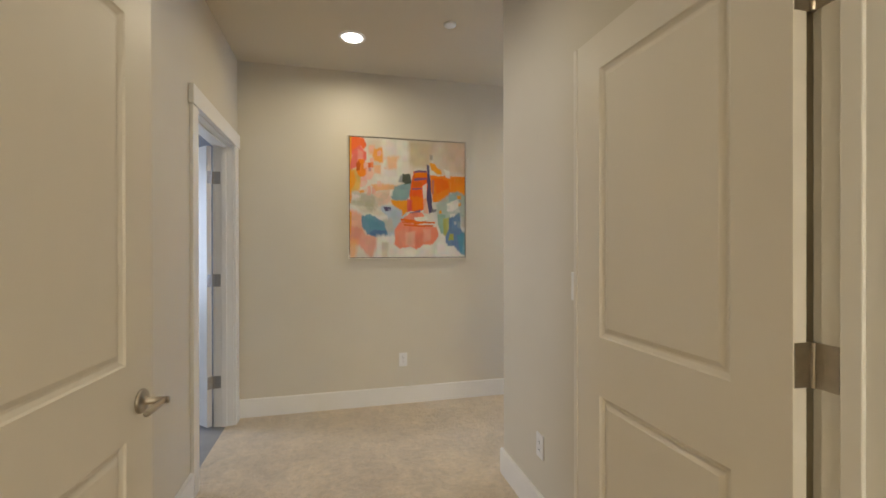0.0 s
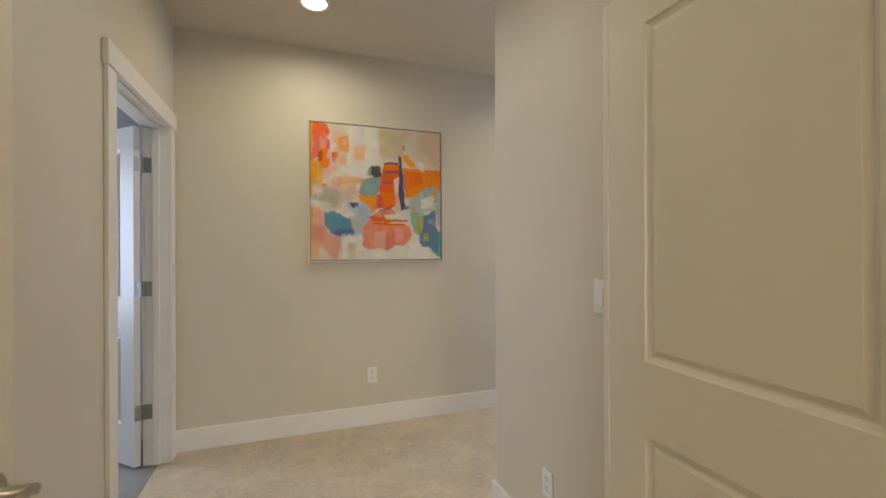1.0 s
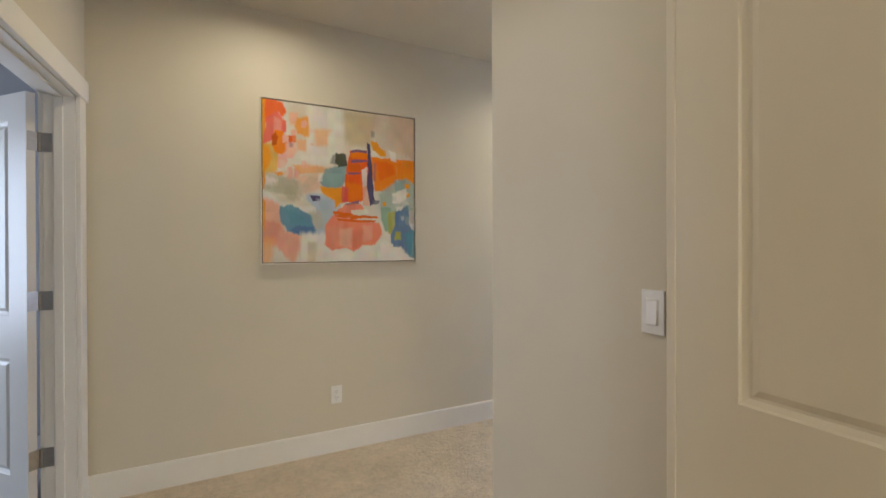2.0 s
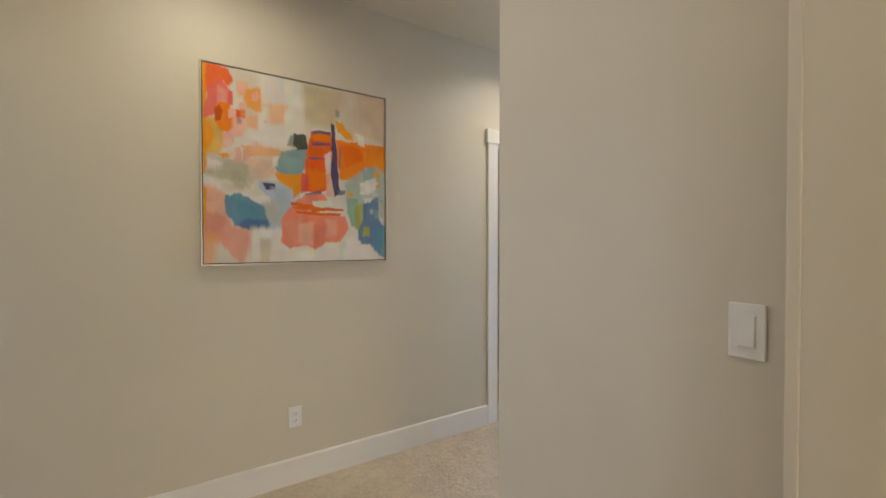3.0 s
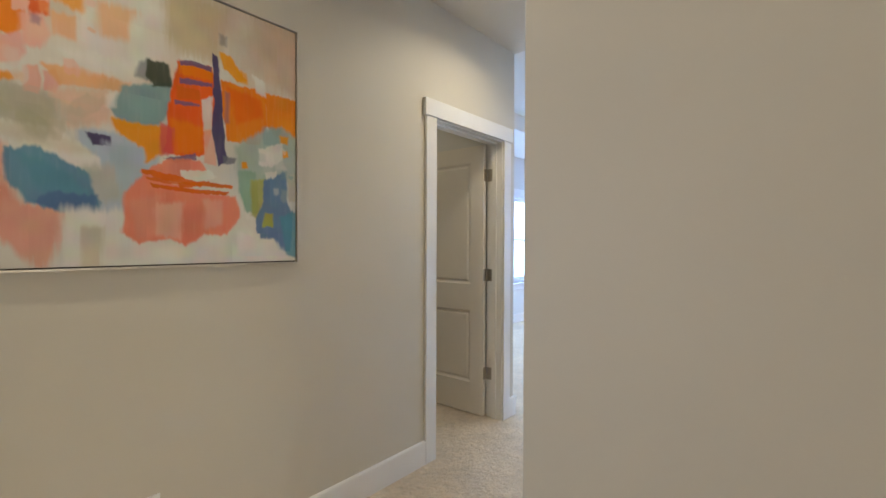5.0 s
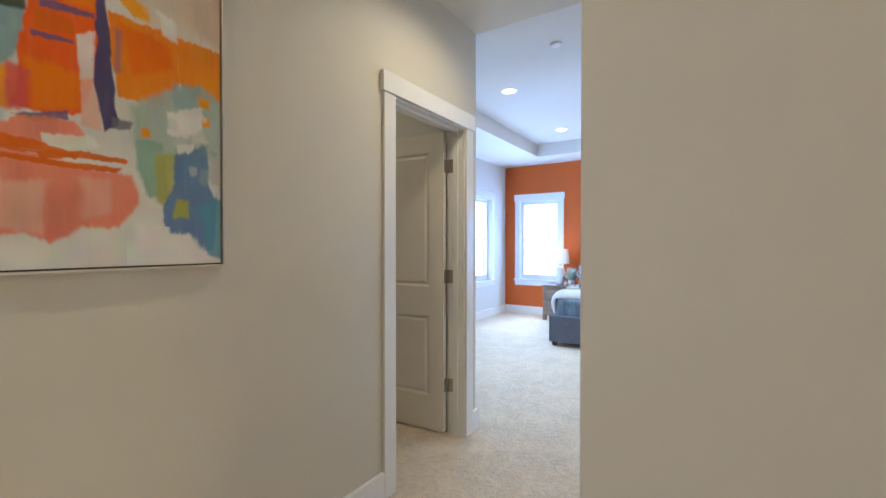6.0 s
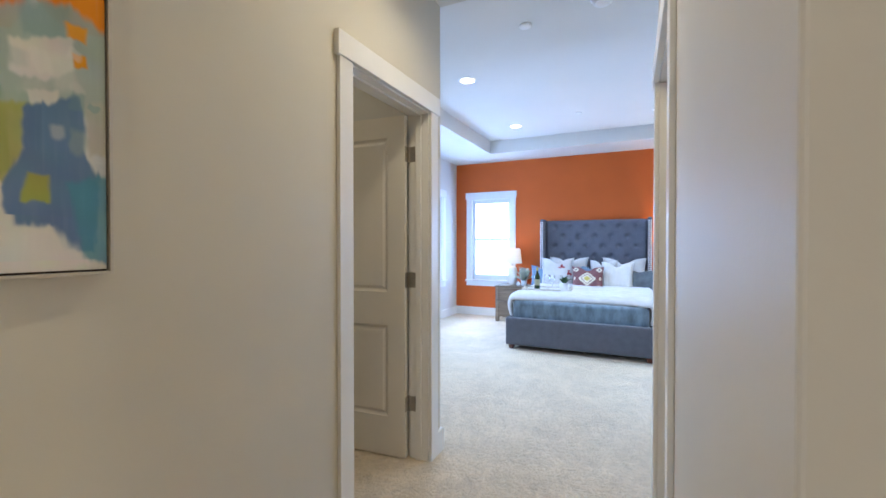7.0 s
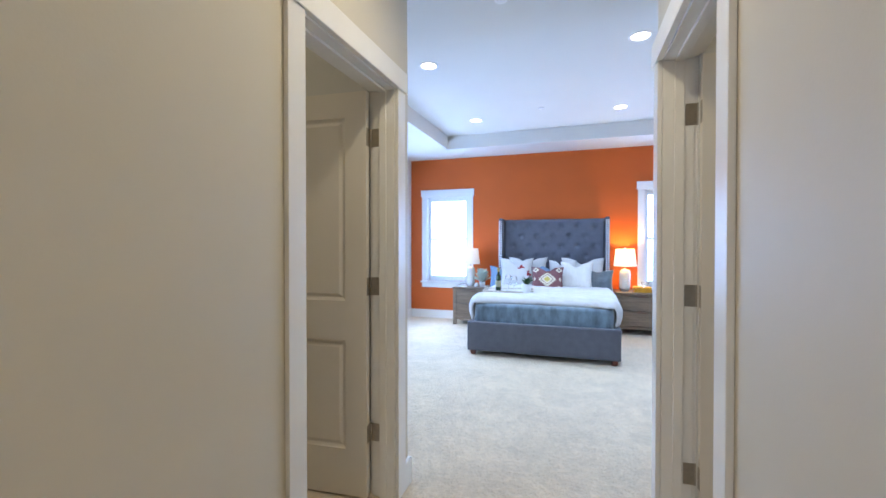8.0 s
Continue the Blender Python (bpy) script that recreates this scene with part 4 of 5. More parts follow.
shape(REDST, 0.005, 0.97, (0.453, 0.716), (0.566, 0.726), (0.715, 0.725), (0.708, 0.740), (0.566, 0.741), (0.461, 0.730))
shape(REDST, 0.005, 0.9, (0.439, 0.694), (0.508, 0.697), (0.565, 0.707), (0.508, 0.712), (0.442, 0.705))
# greens at the side
shape(GREYGREEN, 0.03, 0.9, (0.746, 0.547), (0.838, 0.475), (0.933, 0.434), (1.028, 0.476), (1.030, 0.650), (0.859, 0.675), (0.754, 0.649))
shape(TEAL, 0.03, 0.5, (0.855, 0.446), (0.929, 0.434), (0.921, 0.504), (0.856, 0.513))
shape(WHITE, 0.015, 0.92, (0.839, 0.536), (0.945, 0.498), (0.939, 0.563), (0.894, 0.600), (0.840, 0.599))
shape(WHITE, 0.012, 0.85, (0.858, 0.631), (0.913, 0.617), (0.910, 0.652), (0.866, 0.657))
shape(AMBER, 0.008, 0.97, (0.940, 0.528), (0.965, 0.523), (0.966, 0.551), (0.942, 0.554))
shape(AMBER, 0.008, 0.97, (0.765, 0.599), (0.787, 0.595), (0.791, 0.621), (0.767, 0.623))
shape(GOLD, 0.012, 0.95, (0.926, 0.466), (0.960, 0.464), (0.957, 0.496), (0.930, 0.496))
shape(GREEN, 0.02, 0.95, (0.754, 0.641), (0.819, 0.638), (0.832, 0.801), (0.781, 0.786), (0.755, 0.722))
shape(OLIVE, 0.02, 0.85, (0.802, 0.669), (0.862, 0.658), (0.853, 0.766), (0.829, 0.826), (0.804, 0.810))
shape(BLUE2, 0.015, 0.97, (0.862, 0.668), (0.947, 0.623), (0.965, 0.747), (0.985, 0.795), (0.972, 0.957), (0.922, 0.950), (0.899, 0.905), (0.837, 0.905), (0.822, 0.835), (0.863, 0.749))
shape(OLIVE, 0.012, 0.95, (0.861, 0.800), (0.894, 0.799), (0.894, 0.853), (0.851, 0.854))
shape(TEAL2, 0.02, 0.85, (0.935, 0.814), (1.033, 0.779), (1.036, 1.001), (0.960, 0.971))
shape(GREY, 0.02, 0.8, (0.963, 0.630), (1.030, 0.615), (1.032, 0.740), (0.972, 0.743))
shape(WHITE, 0.03, 0.85, (0.757, 0.886), (0.835, 0.912), (0.903, 0.915), (0.957, 0.980), (0.846, 1.003), (0.758, 0.976))
scatter(10, 0.10, 0.32, 0.10, 0.45, 0.030, (PINK, PEACH, WHITE, PINK), 0.6)
scatter(10, 0.02, 0.30, 0.48, 0.60, 0.045, (WHITE, GREY, BEIGE, SAGE), 0.5)
scatter(10, 0.82, 0.98, 0.52, 0.72, 0.035, (WHITE, GREYGREEN, TEAL), 0.6)
canvas = np.clip(0.93 * canvas, 0.003, 0.86)


def canvas_material():
    m = bpy.data.materials.new("acrylic_on_canvas")
    m.use_nodes = True
    n, l = m.node_tree.nodes, m.node_tree.links
    p = n["Principled BSDF"]
    p.inputs["Roughness"].default_value, p.inputs["Specular IOR Level"].default_value = 0.6, 0.15
    at = n.new("ShaderNodeAttribute")
    at.attribute_name = "paint"
    l.new(at.outputs["Color"], p.inputs["Base Color"])
    tc, tx, bp = n.new("ShaderNodeTexCoord"), n.new("ShaderNodeTexNoise"), n.new("ShaderNodeBump")
    tx.inputs["Scale"].default_value, tx.inputs["Detail"].default_value = 300, 3
    bp.inputs["Strength"].default_value, bp.inputs["Distance"].default_value = 0.25, 0.001
    l.new(tc.outputs["Object"], tx.inputs["Vector"]), l.new(tx.outputs["Fac"], bp.inputs["Height"])
    l.new(bp.outputs["Normal"], p.inputs["Normal"])
    return m


PX0, PX1, PZ0, PZ1 = 0.393, 1.390, 1.216, 2.220
PW, PH = PX1 - PX0, PZ1 - PZ0
pic = thing("painting", pose(PX0, YN, PZ0), "square abstract orange, coral and blue canvas in slim pale frame", "painting")
fr, gp = 0.007, 0.005
for nm, a, b, c, d in (("frame_rail", 0, PW, 0, fr), ("frame_rail", 0, PW, PH - fr, PH), ("frame_stile", 0, fr, fr, PH - fr), ("frame_stile", PW - fr, PW, fr, PH - fr)):
    part(nm, rbox(a, b, -0.036, -0.002, c, d, 0.001, 1), M_FRAME, pic)
# near-black colour gives the gap round the canvas its shade
part("backing", rbox(fr, PW - fr, -0.020, -0.003, fr, PH - fr, 0.001, 1), M_GAPSHADE, pic, "near-black board that colours in the shade behind the canvas")
cw, ch = PW - 2 * (fr + gp), PH - 2 * (fr + gp)
me = bpy.data.meshes.new("canvas")
relief = 0.00015 * STREAK + 0.0003 * PATCH
co = np.stack([fr + gp + UU * cw, -0.0305 - relief, PH - fr - gp - VV * ch], -1).reshape(-1, 3)
ids = np.arange(N * N).reshape(N, N)
quads = np.stack([ids[:-1, :-1], ids[1:, :-1], ids[1:, 1:], ids[:-1, 1:]], -1).reshape(-1, 4)
me.from_pydata(co.tolist(), [], quads.tolist())
attr = me.attributes.new("paint", "FLOAT_COLOR", "POINT")
attr.data.foreach_set("color", np.concatenate([canvas.reshape(-1, 3), np.ones((N * N, 1))], 1).astype(np.float32).ravel())
me.materials.append(canvas_material())
me.shade_smooth()
cv = new("canvas", me)
cv.parent = pic
tagged(cv, "brushed acrylic paint on stretched canvas")
part("stretcher", rbox(fr + gp, fr + gp + cw, -0.029, -0.0195, fr + gp, fr + gp + ch, 0.001, 1), M_CREAM, pic)


# ---------------------------------------------------------------- bed
BX0, BX1 = 5.845, 7.97       # foot and head of the frame
BY0, BY1 = 2.245, 3.900
BYC = (BY0 + BY1) / 2
bed = thing("bed", pose(BX0, BYC, 0), "slate grey upholstered bed with a tall button-tufted winged headboard", "bed")
HW = (BY1 - BY0) / 2
L = BX1 - BX0


def soft_box(x0, x1, y0, y1, z0, z1, r, cuts, wob, seed, scale=4.0):
    """A padded block: rounded, finely cut and gently uneven."""
    bm = bmesh.new()
    box(bm, x0, x1, y0, y1, z0, z1)
    bmesh.ops.bevel(bm, geom=list(bm.edges), offset=r, segments=4, affect="EDGES", profile=0.5)
    bmesh.ops.subdivide_edges(bm, edges=[e for e in bm.edges if e.calc_length() > 0.12], cuts=cuts, use_grid_fill=True)
    bm.normal_update()
    for v in bm.verts:
        v.co += v.normal * wob * noise.noise(v.co * scale + Vector((seed, seed * 2.3, 0)))
    return bm


part("footboard", soft_box(0.0, 0.07, -HW, HW, 0.055, 0.385, 0.012, 6, 0.003, 1), M_SLATE, bed, "", True)
for s in (-1, 1):
    a, b = sorted((s * HW, s * (HW - 0.06)))
    part("side_rail", soft_box(0.071, L - 0.10, a, b, 0.055, 0.385, 0.012, 6, 0.003, 2 + s), M_SLATE, bed, "", True)
    for x in (0.03, L - 0.16):
        lg = bmesh.new()
        yc = s * (HW - 0.06)
        box(lg, x, x + 0.07, yc - 0.035, yc + 0.035, 0.0, 0.060)
        for v in lg.verts:
            if v.co.z < 0.01:
                v.co.x = x + 0.035 + (v.co.x - x - 0.035) * 0.75
                v.co.y = yc + (v.co.y - yc) * 0.75
        part("leg", bev(lg, 0.004), M_LEG, bed, "red-brown wooden leg")

# tufted headboard panel
HBW, HBZ = 0.755, 1.665
NXB, NZB = 150, 150
bm = bmesh.new()
rows = []
buttons = []
for r in range(6):
    z = 1.565 - r * 0.155
    for c in range(-3, 4):
        y = c * 0.244 + (0.122 if r % 2 == 0 else 0.0)
        if abs(y) < HBW - 0.06:
            buttons.append((y, z))
by = np.array(buttons)
for k in range(NZB + 1):
    z = 0.40 + (HBZ - 0.40) * k / NZB
    row = []
    for i in range(NXB + 1):
        y = -HBW + 2 * HBW * i / NXB
        d2 = (by[:, 0] - y) ** 2 + (by[:, 1] - z) ** 2
        dip = 0.030 * float(np.exp(-d2 / (2 * 0.019 ** 2)).sum()) + 0.016 * float(np.exp(-d2 / (2 * 0.055 ** 2)).sum())
        # soft folds that run from button to button
        p, q = y / 0.244, (z - 1.565) / 0.31
        fold = 0.0022 * (abs(math.sin(math.pi * (p + q))) ** 0.5 + abs(math.sin(math.pi * (p - q))) ** 0.5)
        edge = 0.02 * (max(0.0, abs(y) / HBW - 0.95) / 0.05) ** 2 + 0.03 * (max(0.0, (z - HBZ + 0.05)) / 0.05) ** 3
        row.append(bm.verts.new((L - 0.105 + dip - fold + edge, y, z)))
    rows.append(row)
for a, b in zip(rows, rows[1:]):
    for i in range(NXB):
        bm.faces.new((a[i], a[i + 1], b[i + 1], b[i]))
hb = part("headboard", bm, M_SLATE, bed, "button-tufted slate linen panel", True)
part("headboard_back", soft_box(L - 0.075, L, -HBW - 0.01, HBW + 0.01, 0.30, HBZ + 0.005, 0.015, 4, 0.0, 3), M_SLATE, bed, "", True)
for y, z in buttons:
    part("button", lathe([(0.0, 0.0), (0.012, 0.001), (0.010, 0.006), (0.0, 0.008)], 12), M_SLATE, hb, "", True, pose(L - 0.066, y, z, 0, -90))
for s in (-1, 1):
    a, b = sorted((s * (HBW + 0.002), s * (HBW + 0.062)))
    wing = part("wing", soft_box(L - 0.27, L, a, b, 0.055, HBZ + 0.02, 0.018, 5, 0.002, 7 + s), M_SLATE, bed, "", True)
    nails = bmesh.new()
    for col in (0.012, 0.040):
        for k in range(44):
            z = 0.42 + k * 0.0282
            m = pose(L - 0.2705, s * (HBW + 0.008 + col), z, 0, -90)
            ring = [nails.verts.new(m @ Vector((0.0115 * math.cos(q * math.pi / 3), 0.0115 * math.sin(q * math.pi / 3), 0))) for q in range(6)]
            top = nails.verts.new(m @ Vector((0, 0, 0.005)))
            for q in range(6):
                nails.faces.new((ring[q], ring[(q + 1) % 6], top))
    tagged(part("nailheads", nails, M_SILVER, wing, "double row of silver nailheads", True), kind="stuff")

# mattress with the velvet coverlet over it
part("mattress", soft_box(0.11, L - 0.13, -HW + 0.085, HW - 0.085, 0.22, 0.54, 0.05, 6, 0.002, 11), M_WHITE, bed, "", True)
cover = tagged(part("coverlet", soft_box(0.074, 1.45, -HW + 0.062, HW - 0.062, 0.30, 0.592, 0.050, 14, 0.010, 13, 6.0), M_BLANKET, None, "", True, pose(BX0, BYC, 0)),
               "slate blue velvet coverlet tucked over the foot of the bed", "coverlet")


def duvet_mesh():
    """A thick folded duvet across the bed that bulges down at both sides."""
    bm = bmesh.new()
    nu, nv = 90, 120
    prof_w = HW + 0.015
    top, bottom = [], []
    def place(u, v, out):
        # v: across the bed, -1 to 1; u: from the front fold to the pillows
        x = 0.085 + u * 1.50
        a = abs(v)
        lift = 0.082 * (1 - (1 - min(1.0, u / 0.09)) ** 2) ** 0.5
        s = 1 if v > 0 else -1
        if a < 0.80:
            y, z = prof_w * a / 0.80 * 0.90, 0.595
        else:
            q = (a - 0.80) / 0.20 * 2.6
            y = prof_w * 0.90 + 0.030 * math.sin(min(q, 1.62)) - 0.03 * max(0.0, q - 1.9)
            z = 0.595 - 0.080 * (1 - math.cos(min(q, 1.57))) - 0.115 * max(0.0, q - 1.57)
        # the front corners draw back and hang lower
        x += 0.03 * max(0.0, (a - 0.80) / 0.20) + 0.07 * (1 - min(1.0, a / 0.8) ** 4)
        w = 0.014 * noise.noise(Vector((x * 3.0, s * y * 3.0, 1.7))) + 0.008 * noise.noise(Vector((x * 9.0, s * y * 7.0, 4.1)))
        w += 0.012 * noise.noise(Vector((x * 14.0, s * y * 3.0, 8.1))) + 0.006 * noise.noise(Vector((x * 26.0, s * y * 20.0, 2.1)))
        n = Vector((0, 0, 1)) if a < 0.80 else Vector((0, s * math.sin(min(q, 1.7)), math.cos(min(q, 1.7))))
        t = (lift * (1 - 0.30 * max(0.0, (a - 0.80) / 0.20)) + w) if out else -0.004
        return Vector((x - (0.02 * (1 - u / 0.09) if u < 0.09 and out else 0), s * y, z)) + n * t
    g = {}
    for o in (0, 1):
        for i in range(nu + 1):
            for j in range(nv + 1):
                g[o, i, j] = bm.verts.new(place((i / nu) ** 1.3, -1 + 2 * j / nv, o))
    for i in range(nu):
        for j in range(nv):
            bm.faces.new((g[1, i, j], g[1, i + 1, j], g[1, i + 1, j + 1], g[1, i, j + 1]))
            bm.faces.new((g[0, i, j], g[0, i, j + 1], g[0, i + 1, j + 1], g[0, i + 1, j]))
    for i in range(nu):
        for j in (0, nv):
            bm.faces.new((g[0, i, j], g[0, i + 1, j], g[1, i + 1, j], g[1, i, j]))
    for j in range(nv):
        for i in (0, nu):
            bm.faces.new((g[0, i, j], g[0, i, j + 1], g[1, i, j + 1], g[1, i, j]))
    return bm


tagged(part("duvet", duvet_mesh(), M_WHITE, None, "", True, pose(BX0, BYC, 0)), "thick rumpled white cotton duvet folded over the bed", "duvet")


def pillow_mesh(w, h, t, seed, dent=0.0):
    """A stuffed cushion in the x-z plane, seams on the rim, pulled-out corners; thickness along y."""
    bm = bmesh.new()
    n = 26
    g = {}
    for s in (-1, 1):
        for i in range(n + 1):
            for k in range(n + 1):
                u, v = -1 + 2 * i / n, -1 + 2 * k / n
                if s == 1 and (i in (0, n) or k in (0, n)):
                    g[s, i, k] = g[-1, i, k]
                    continue
                fat = ((1 - u ** 4) * (1 - v ** 4)) ** 0.55
                pull_u = 1 - 0.10 * (1 - v * v) * abs(u) ** 3
                pull_v = 1 - 0.10 * (1 - u * u) * abs(v) ** 3
                p = Vector((u * w / 2 * pull_u, 0, v * h / 2 * pull_v))
                wr = 0.010 * noise.noise(Vector((u * 2.4 + seed, v * 2.4, s * 3.0 + seed))) + 0.004 * noise.noise(Vector((u * 7 + seed, v * 7, s)))
                p.y = s * fat * (t / 2 + wr)
                if dent and v > 0:
                    p.z -= dent * math.exp(-(u / 0.32) ** 2) * v ** 2
                g[s, i, k] = bm.verts.new(p)
    for s in (-1, 1):
        for i in range(n):
            for k in range(n):
                bm.faces.new((g[s, i, k], g[s, i + 1, k], g[s, i + 1, k + 1], g[s, i, k + 1]))
    return bm


def pillow(name, y, x, z, w, h, t, lean, yaw, material, label, seed, dent=0.05, roll=0):
    """Stands on z, leans back towards the headboard; its face looks to the foot of the bed."""
    y = 3.90 - (3.90 - y) * 0.92
    m = pose(x, y, z, 0, 0, -90 + yaw) @ pose(0, 0, 0, lean, roll, 0) @ pose(0, 0, h / 2)
    return tagged(part(name, pillow_mesh(w, h, t, seed, dent), material, None, "", True, m), label, "pillow", "pillows on the bed")


SZ = 0.60
pillow("pillow", 3.80, 7.50, SZ, 0.36, 0.36, 0.14, -14, 6, M_BLUEPILLOW, "dusty blue cotton pillow propped against the headboard", 1)
pillow("pillow", 3.40, 7.63, SZ, 0.60, 0.50, 0.17, -16, 0, M_WHITE, "plump white pillow leaning on the headboard", 2, 0.09)
pillow("pillow", 2.52, 7.63, SZ, 0.62, 0.50, 0.17, -16, 0, M_WHITE, "plump white pillow leaning on the headboard", 3, 0.10)
pillow("pillow", 3.03, 7.60, SZ, 0.42, 0.38, 0.13, -16, 0, M_BLUEPILLOW, "dusty blue cotton pillow behind the patterned one", 4)
pillow("pillow", 2.84, 7.56, SZ, 0.40, 0.46, 0.13, -16, -4, M_WHITE, "plump white pillow leaning on the others", 5, 0.07)
flo = pillow("pillow", 3.53, 7.42, SZ, 0.50, 0.50, 0.16, -20, 8, M_WHITE, "white pillow embroidered with dark red sprigs", 6, 0.10)
rib = pillow("pillow", 2.62, 7.44, SZ, 0.46, 0.45, 0.15, -20, -3, M_STRIPE, "ribbed white pillow standing among the others", 7, 0.08)
drk = pillow("pillow", 2.30, 7.50, SZ, 0.42, 0.33, 0.13, -18, -8, M_DARKPILLOW, "slate velvet pillow at the edge of the bed", 8, 0.03)
kil = pillow("pillow", 3.04, 7.28, SZ, 0.46, 0.38, 0.15, -22, 2, M_KILIM, "plum wool pillow with a cream diamond medallion", 9, 0.07)


def on_pillow(u, v, w, h, t, seed, dent):
    """A spot of the cushion's front face."""
    fat = ((1 - u ** 4) * (1 - v ** 4)) ** 0.55
    wr = 0.010 * noise.noise(Vector((u * 2.4 + seed, v * 2.4, -3.0 + seed))) + 0.004 * noise.noise(Vector((u * 7 + seed, v * 7, -1)))
    z = v * h / 2 * (1 - 0.10 * (1 - u * u) * abs(v) ** 3)
    if v > 0:
        z -= dent * math.exp(-(u / 0.32) ** 2) * v ** 2
    return Vector((u * w / 2 * (1 - 0.10 * (1 - v * v) * abs(u) ** 3), -fat * (t / 2 + wr) - 0.003, z))


def applique(parent, name, outline, spec, material):
    """A patch of thread or weave that follows the cushion's face; outline gives (u, v) round its centre."""
    bm = bmesh.new()
    cu = sum(p[0] for p in outline) / len(outline)
    cv_ = sum(p[1] for p in outline) / len(outline)
    steps = 5
    rings = []
    for s in range(1, steps + 1):
        rings.append([bm.verts.new(on_pillow(cu + (u - cu) * s / steps, cv_ + (v - cv_) * s / steps, *spec)) for u, v in outline])
    c = bm.verts.new(on_pillow(cu, cv_, *spec))
    n = len(outline)
    for i in range(n):
        bm.faces.new((c, rings[0][i], rings[0][(i + 1) % n]))
        for a, b in zip(rings, rings[1:]):
            bm.faces.new((a[i], a[(i + 1) % n], b[(i + 1) % n], b[i]))
    return part(name, bm, material, parent)


def stepped(cu, cv_, ru, rv, n=6):
    """A diamond with a stepped edge."""
    pts = []
    for q in range(4):
        for i in range(n):
            for f in (i / n, (i + 1) / n):
                pu, pv = (1 - f), i / n
                a = [(pu, pv), (-pv, pu), (-pu, -pv), (pv, -pu)][q]
                pts.append((cu + a[0] * ru, cv_ + a[1] * rv))
    return pts


KS = (0.46, 0.38, 0.15, 9, 0.07)
applique(kil, "medallion", stepped(0.0, -0.12, 0.60, 0.66), KS, M_CREAM)
applique(kil, "medallion", stepped(0.0, -0.12, 0.44, 0.48), (0.46, 0.38, 0.153, 9, 0.07), M_KILIM)
applique(kil, "medallion", stepped(0.0, -0.12, 0.38, 0.41), (0.46, 0.38, 0.156, 9, 0.07), M_CREAM)
applique(kil, "medallion", stepped(0.0, -0.12, 0.24, 0.24), (0.46, 0.38, 0.159, 9, 0.07), M_OLIVEWOOL)
for cu in (-0.72, 0.72):
    applique(kil, "corner_motif", stepped(cu, 0.62, 0.26, 0.26, 4), KS, M_CREAM)
    applique(kil, "corner_motif", stepped(cu, 0.62, 0.13, 0.12, 3), (0.46, 0.38, 0.154, 9, 0.07), M_SLATE)
    applique(kil, "corner_motif", stepped(cu, -0.78, 0.24, 0.18, 4), KS, M_CREAM)
    applique(kil, "side_motif", stepped(cu * 1.12, -0.10, 0.12, 0.22, 3), KS, M_CREAM)
FS = (0.50, 0.50, 0.16, 6, 0.10)
random.seed(4)
for cu, cv_, k in ((0.22, 0.38, 9), (0.74, -0.05, 7)):
    for i in range(k):
        a, r = random.uniform(0, 6.28), random.uniform(0.03, 0.20)
        u0, v0 = cu + r * math.cos(a), cv_ + r * math.sin(a) * 0.8
        b = random.uniform(0, 3.14)
        petal = []
        for q in range(10):
            w = q / 10 * 2 * math.pi
            e, f = 0.10 * math.cos(w), 0.05 * math.sin(w)
            petal.append((u0 + e * math.cos(b) - f * math.sin(b), v0 + e * math.sin(b) + f * math.cos(b)))
        applique(flo, "embroidered_petal", petal, FS, M_REDTHREAD)

# ---------------------------------------------------------------- breakfast tray on the bed
TZ = 0.660
tr = thing("serving_tray", pose(6.55, 3.53, TZ, 0, 0, 4), "pale wooden serving tray with raised ends on the duvet", "tray")
part("tray_base", rbox(-0.19, 0.19, -0.30, 0.30, 0.0, 0.012, 0.003), M_TRAYWOOD, tr)
for s in (-1, 1):
    a, b = sorted((s * 0.188, s * 0.20))
    part("tray_rim", rbox(a, b, -0.30, 0.30, 0.0, 0.040, 0.003), M_TRAYWOOD, tr)
    end = bmesh.new()
    a, b = sorted((s * 0.300, s * 0.314))
    box(end, -0.20, 0.20, a, b, 0.0, 0.045)
    part("tray_rim", bev(end, 0.003), M_TRAYWOOD, tr)
    hd = bmesh.new()
    pts = [(-0.075 + 0.15 * i / 12, 0.045 + 0.032 * math.sin(math.pi * i / 12)) for i in range(13)]
    vs = []
    for x, z in pts:
        vs.append([hd.verts.new((x, s * 0.307 + 0.007 * math.cos(q * math.pi / 4), z + 0.007 * math.sin(q * math.pi / 4) - 0.004)) for q in range(8)])
    for a2, b2 in zip(vs, vs[1:]):
        for q in range(8):
            hd.faces.new((a2[q], a2[(q + 1) % 8], b2[(q + 1) % 8], b2[q]))
    part("tray_handle", hd, M_TRAYWOOD, tr, "", True)

bot = thing("wine_bottle", pose(6.50, 3.66, TZ + 0.013), "dark green wine bottle with a muted label on the tray", "bottle")
part("glass_body", lathe([(0.0, 0.006), (0.030, 0.0), (0.0365, 0.004), (0.0375, 0.02), (0.0375, 0.175), (0.034, 0.195), (0.022, 0.215), (0.0155, 0.232), (0.0145, 0.285), (0.0165, 0.287), (0.0165, 0.298), (0.0, 0.300)], 32), M_BOTTLE, bot, "", True)
part("label", lathe([(0.0380, 0.060), (0.0380, 0.140)], 32), M_LABEL, bot)
part("foil", lathe([(0.0150, 0.238), (0.0152, 0.284), (0.0172, 0.286), (0.0172, 0.299), (0.0, 0.3015)], 24), M_FOIL, bot, "", True)


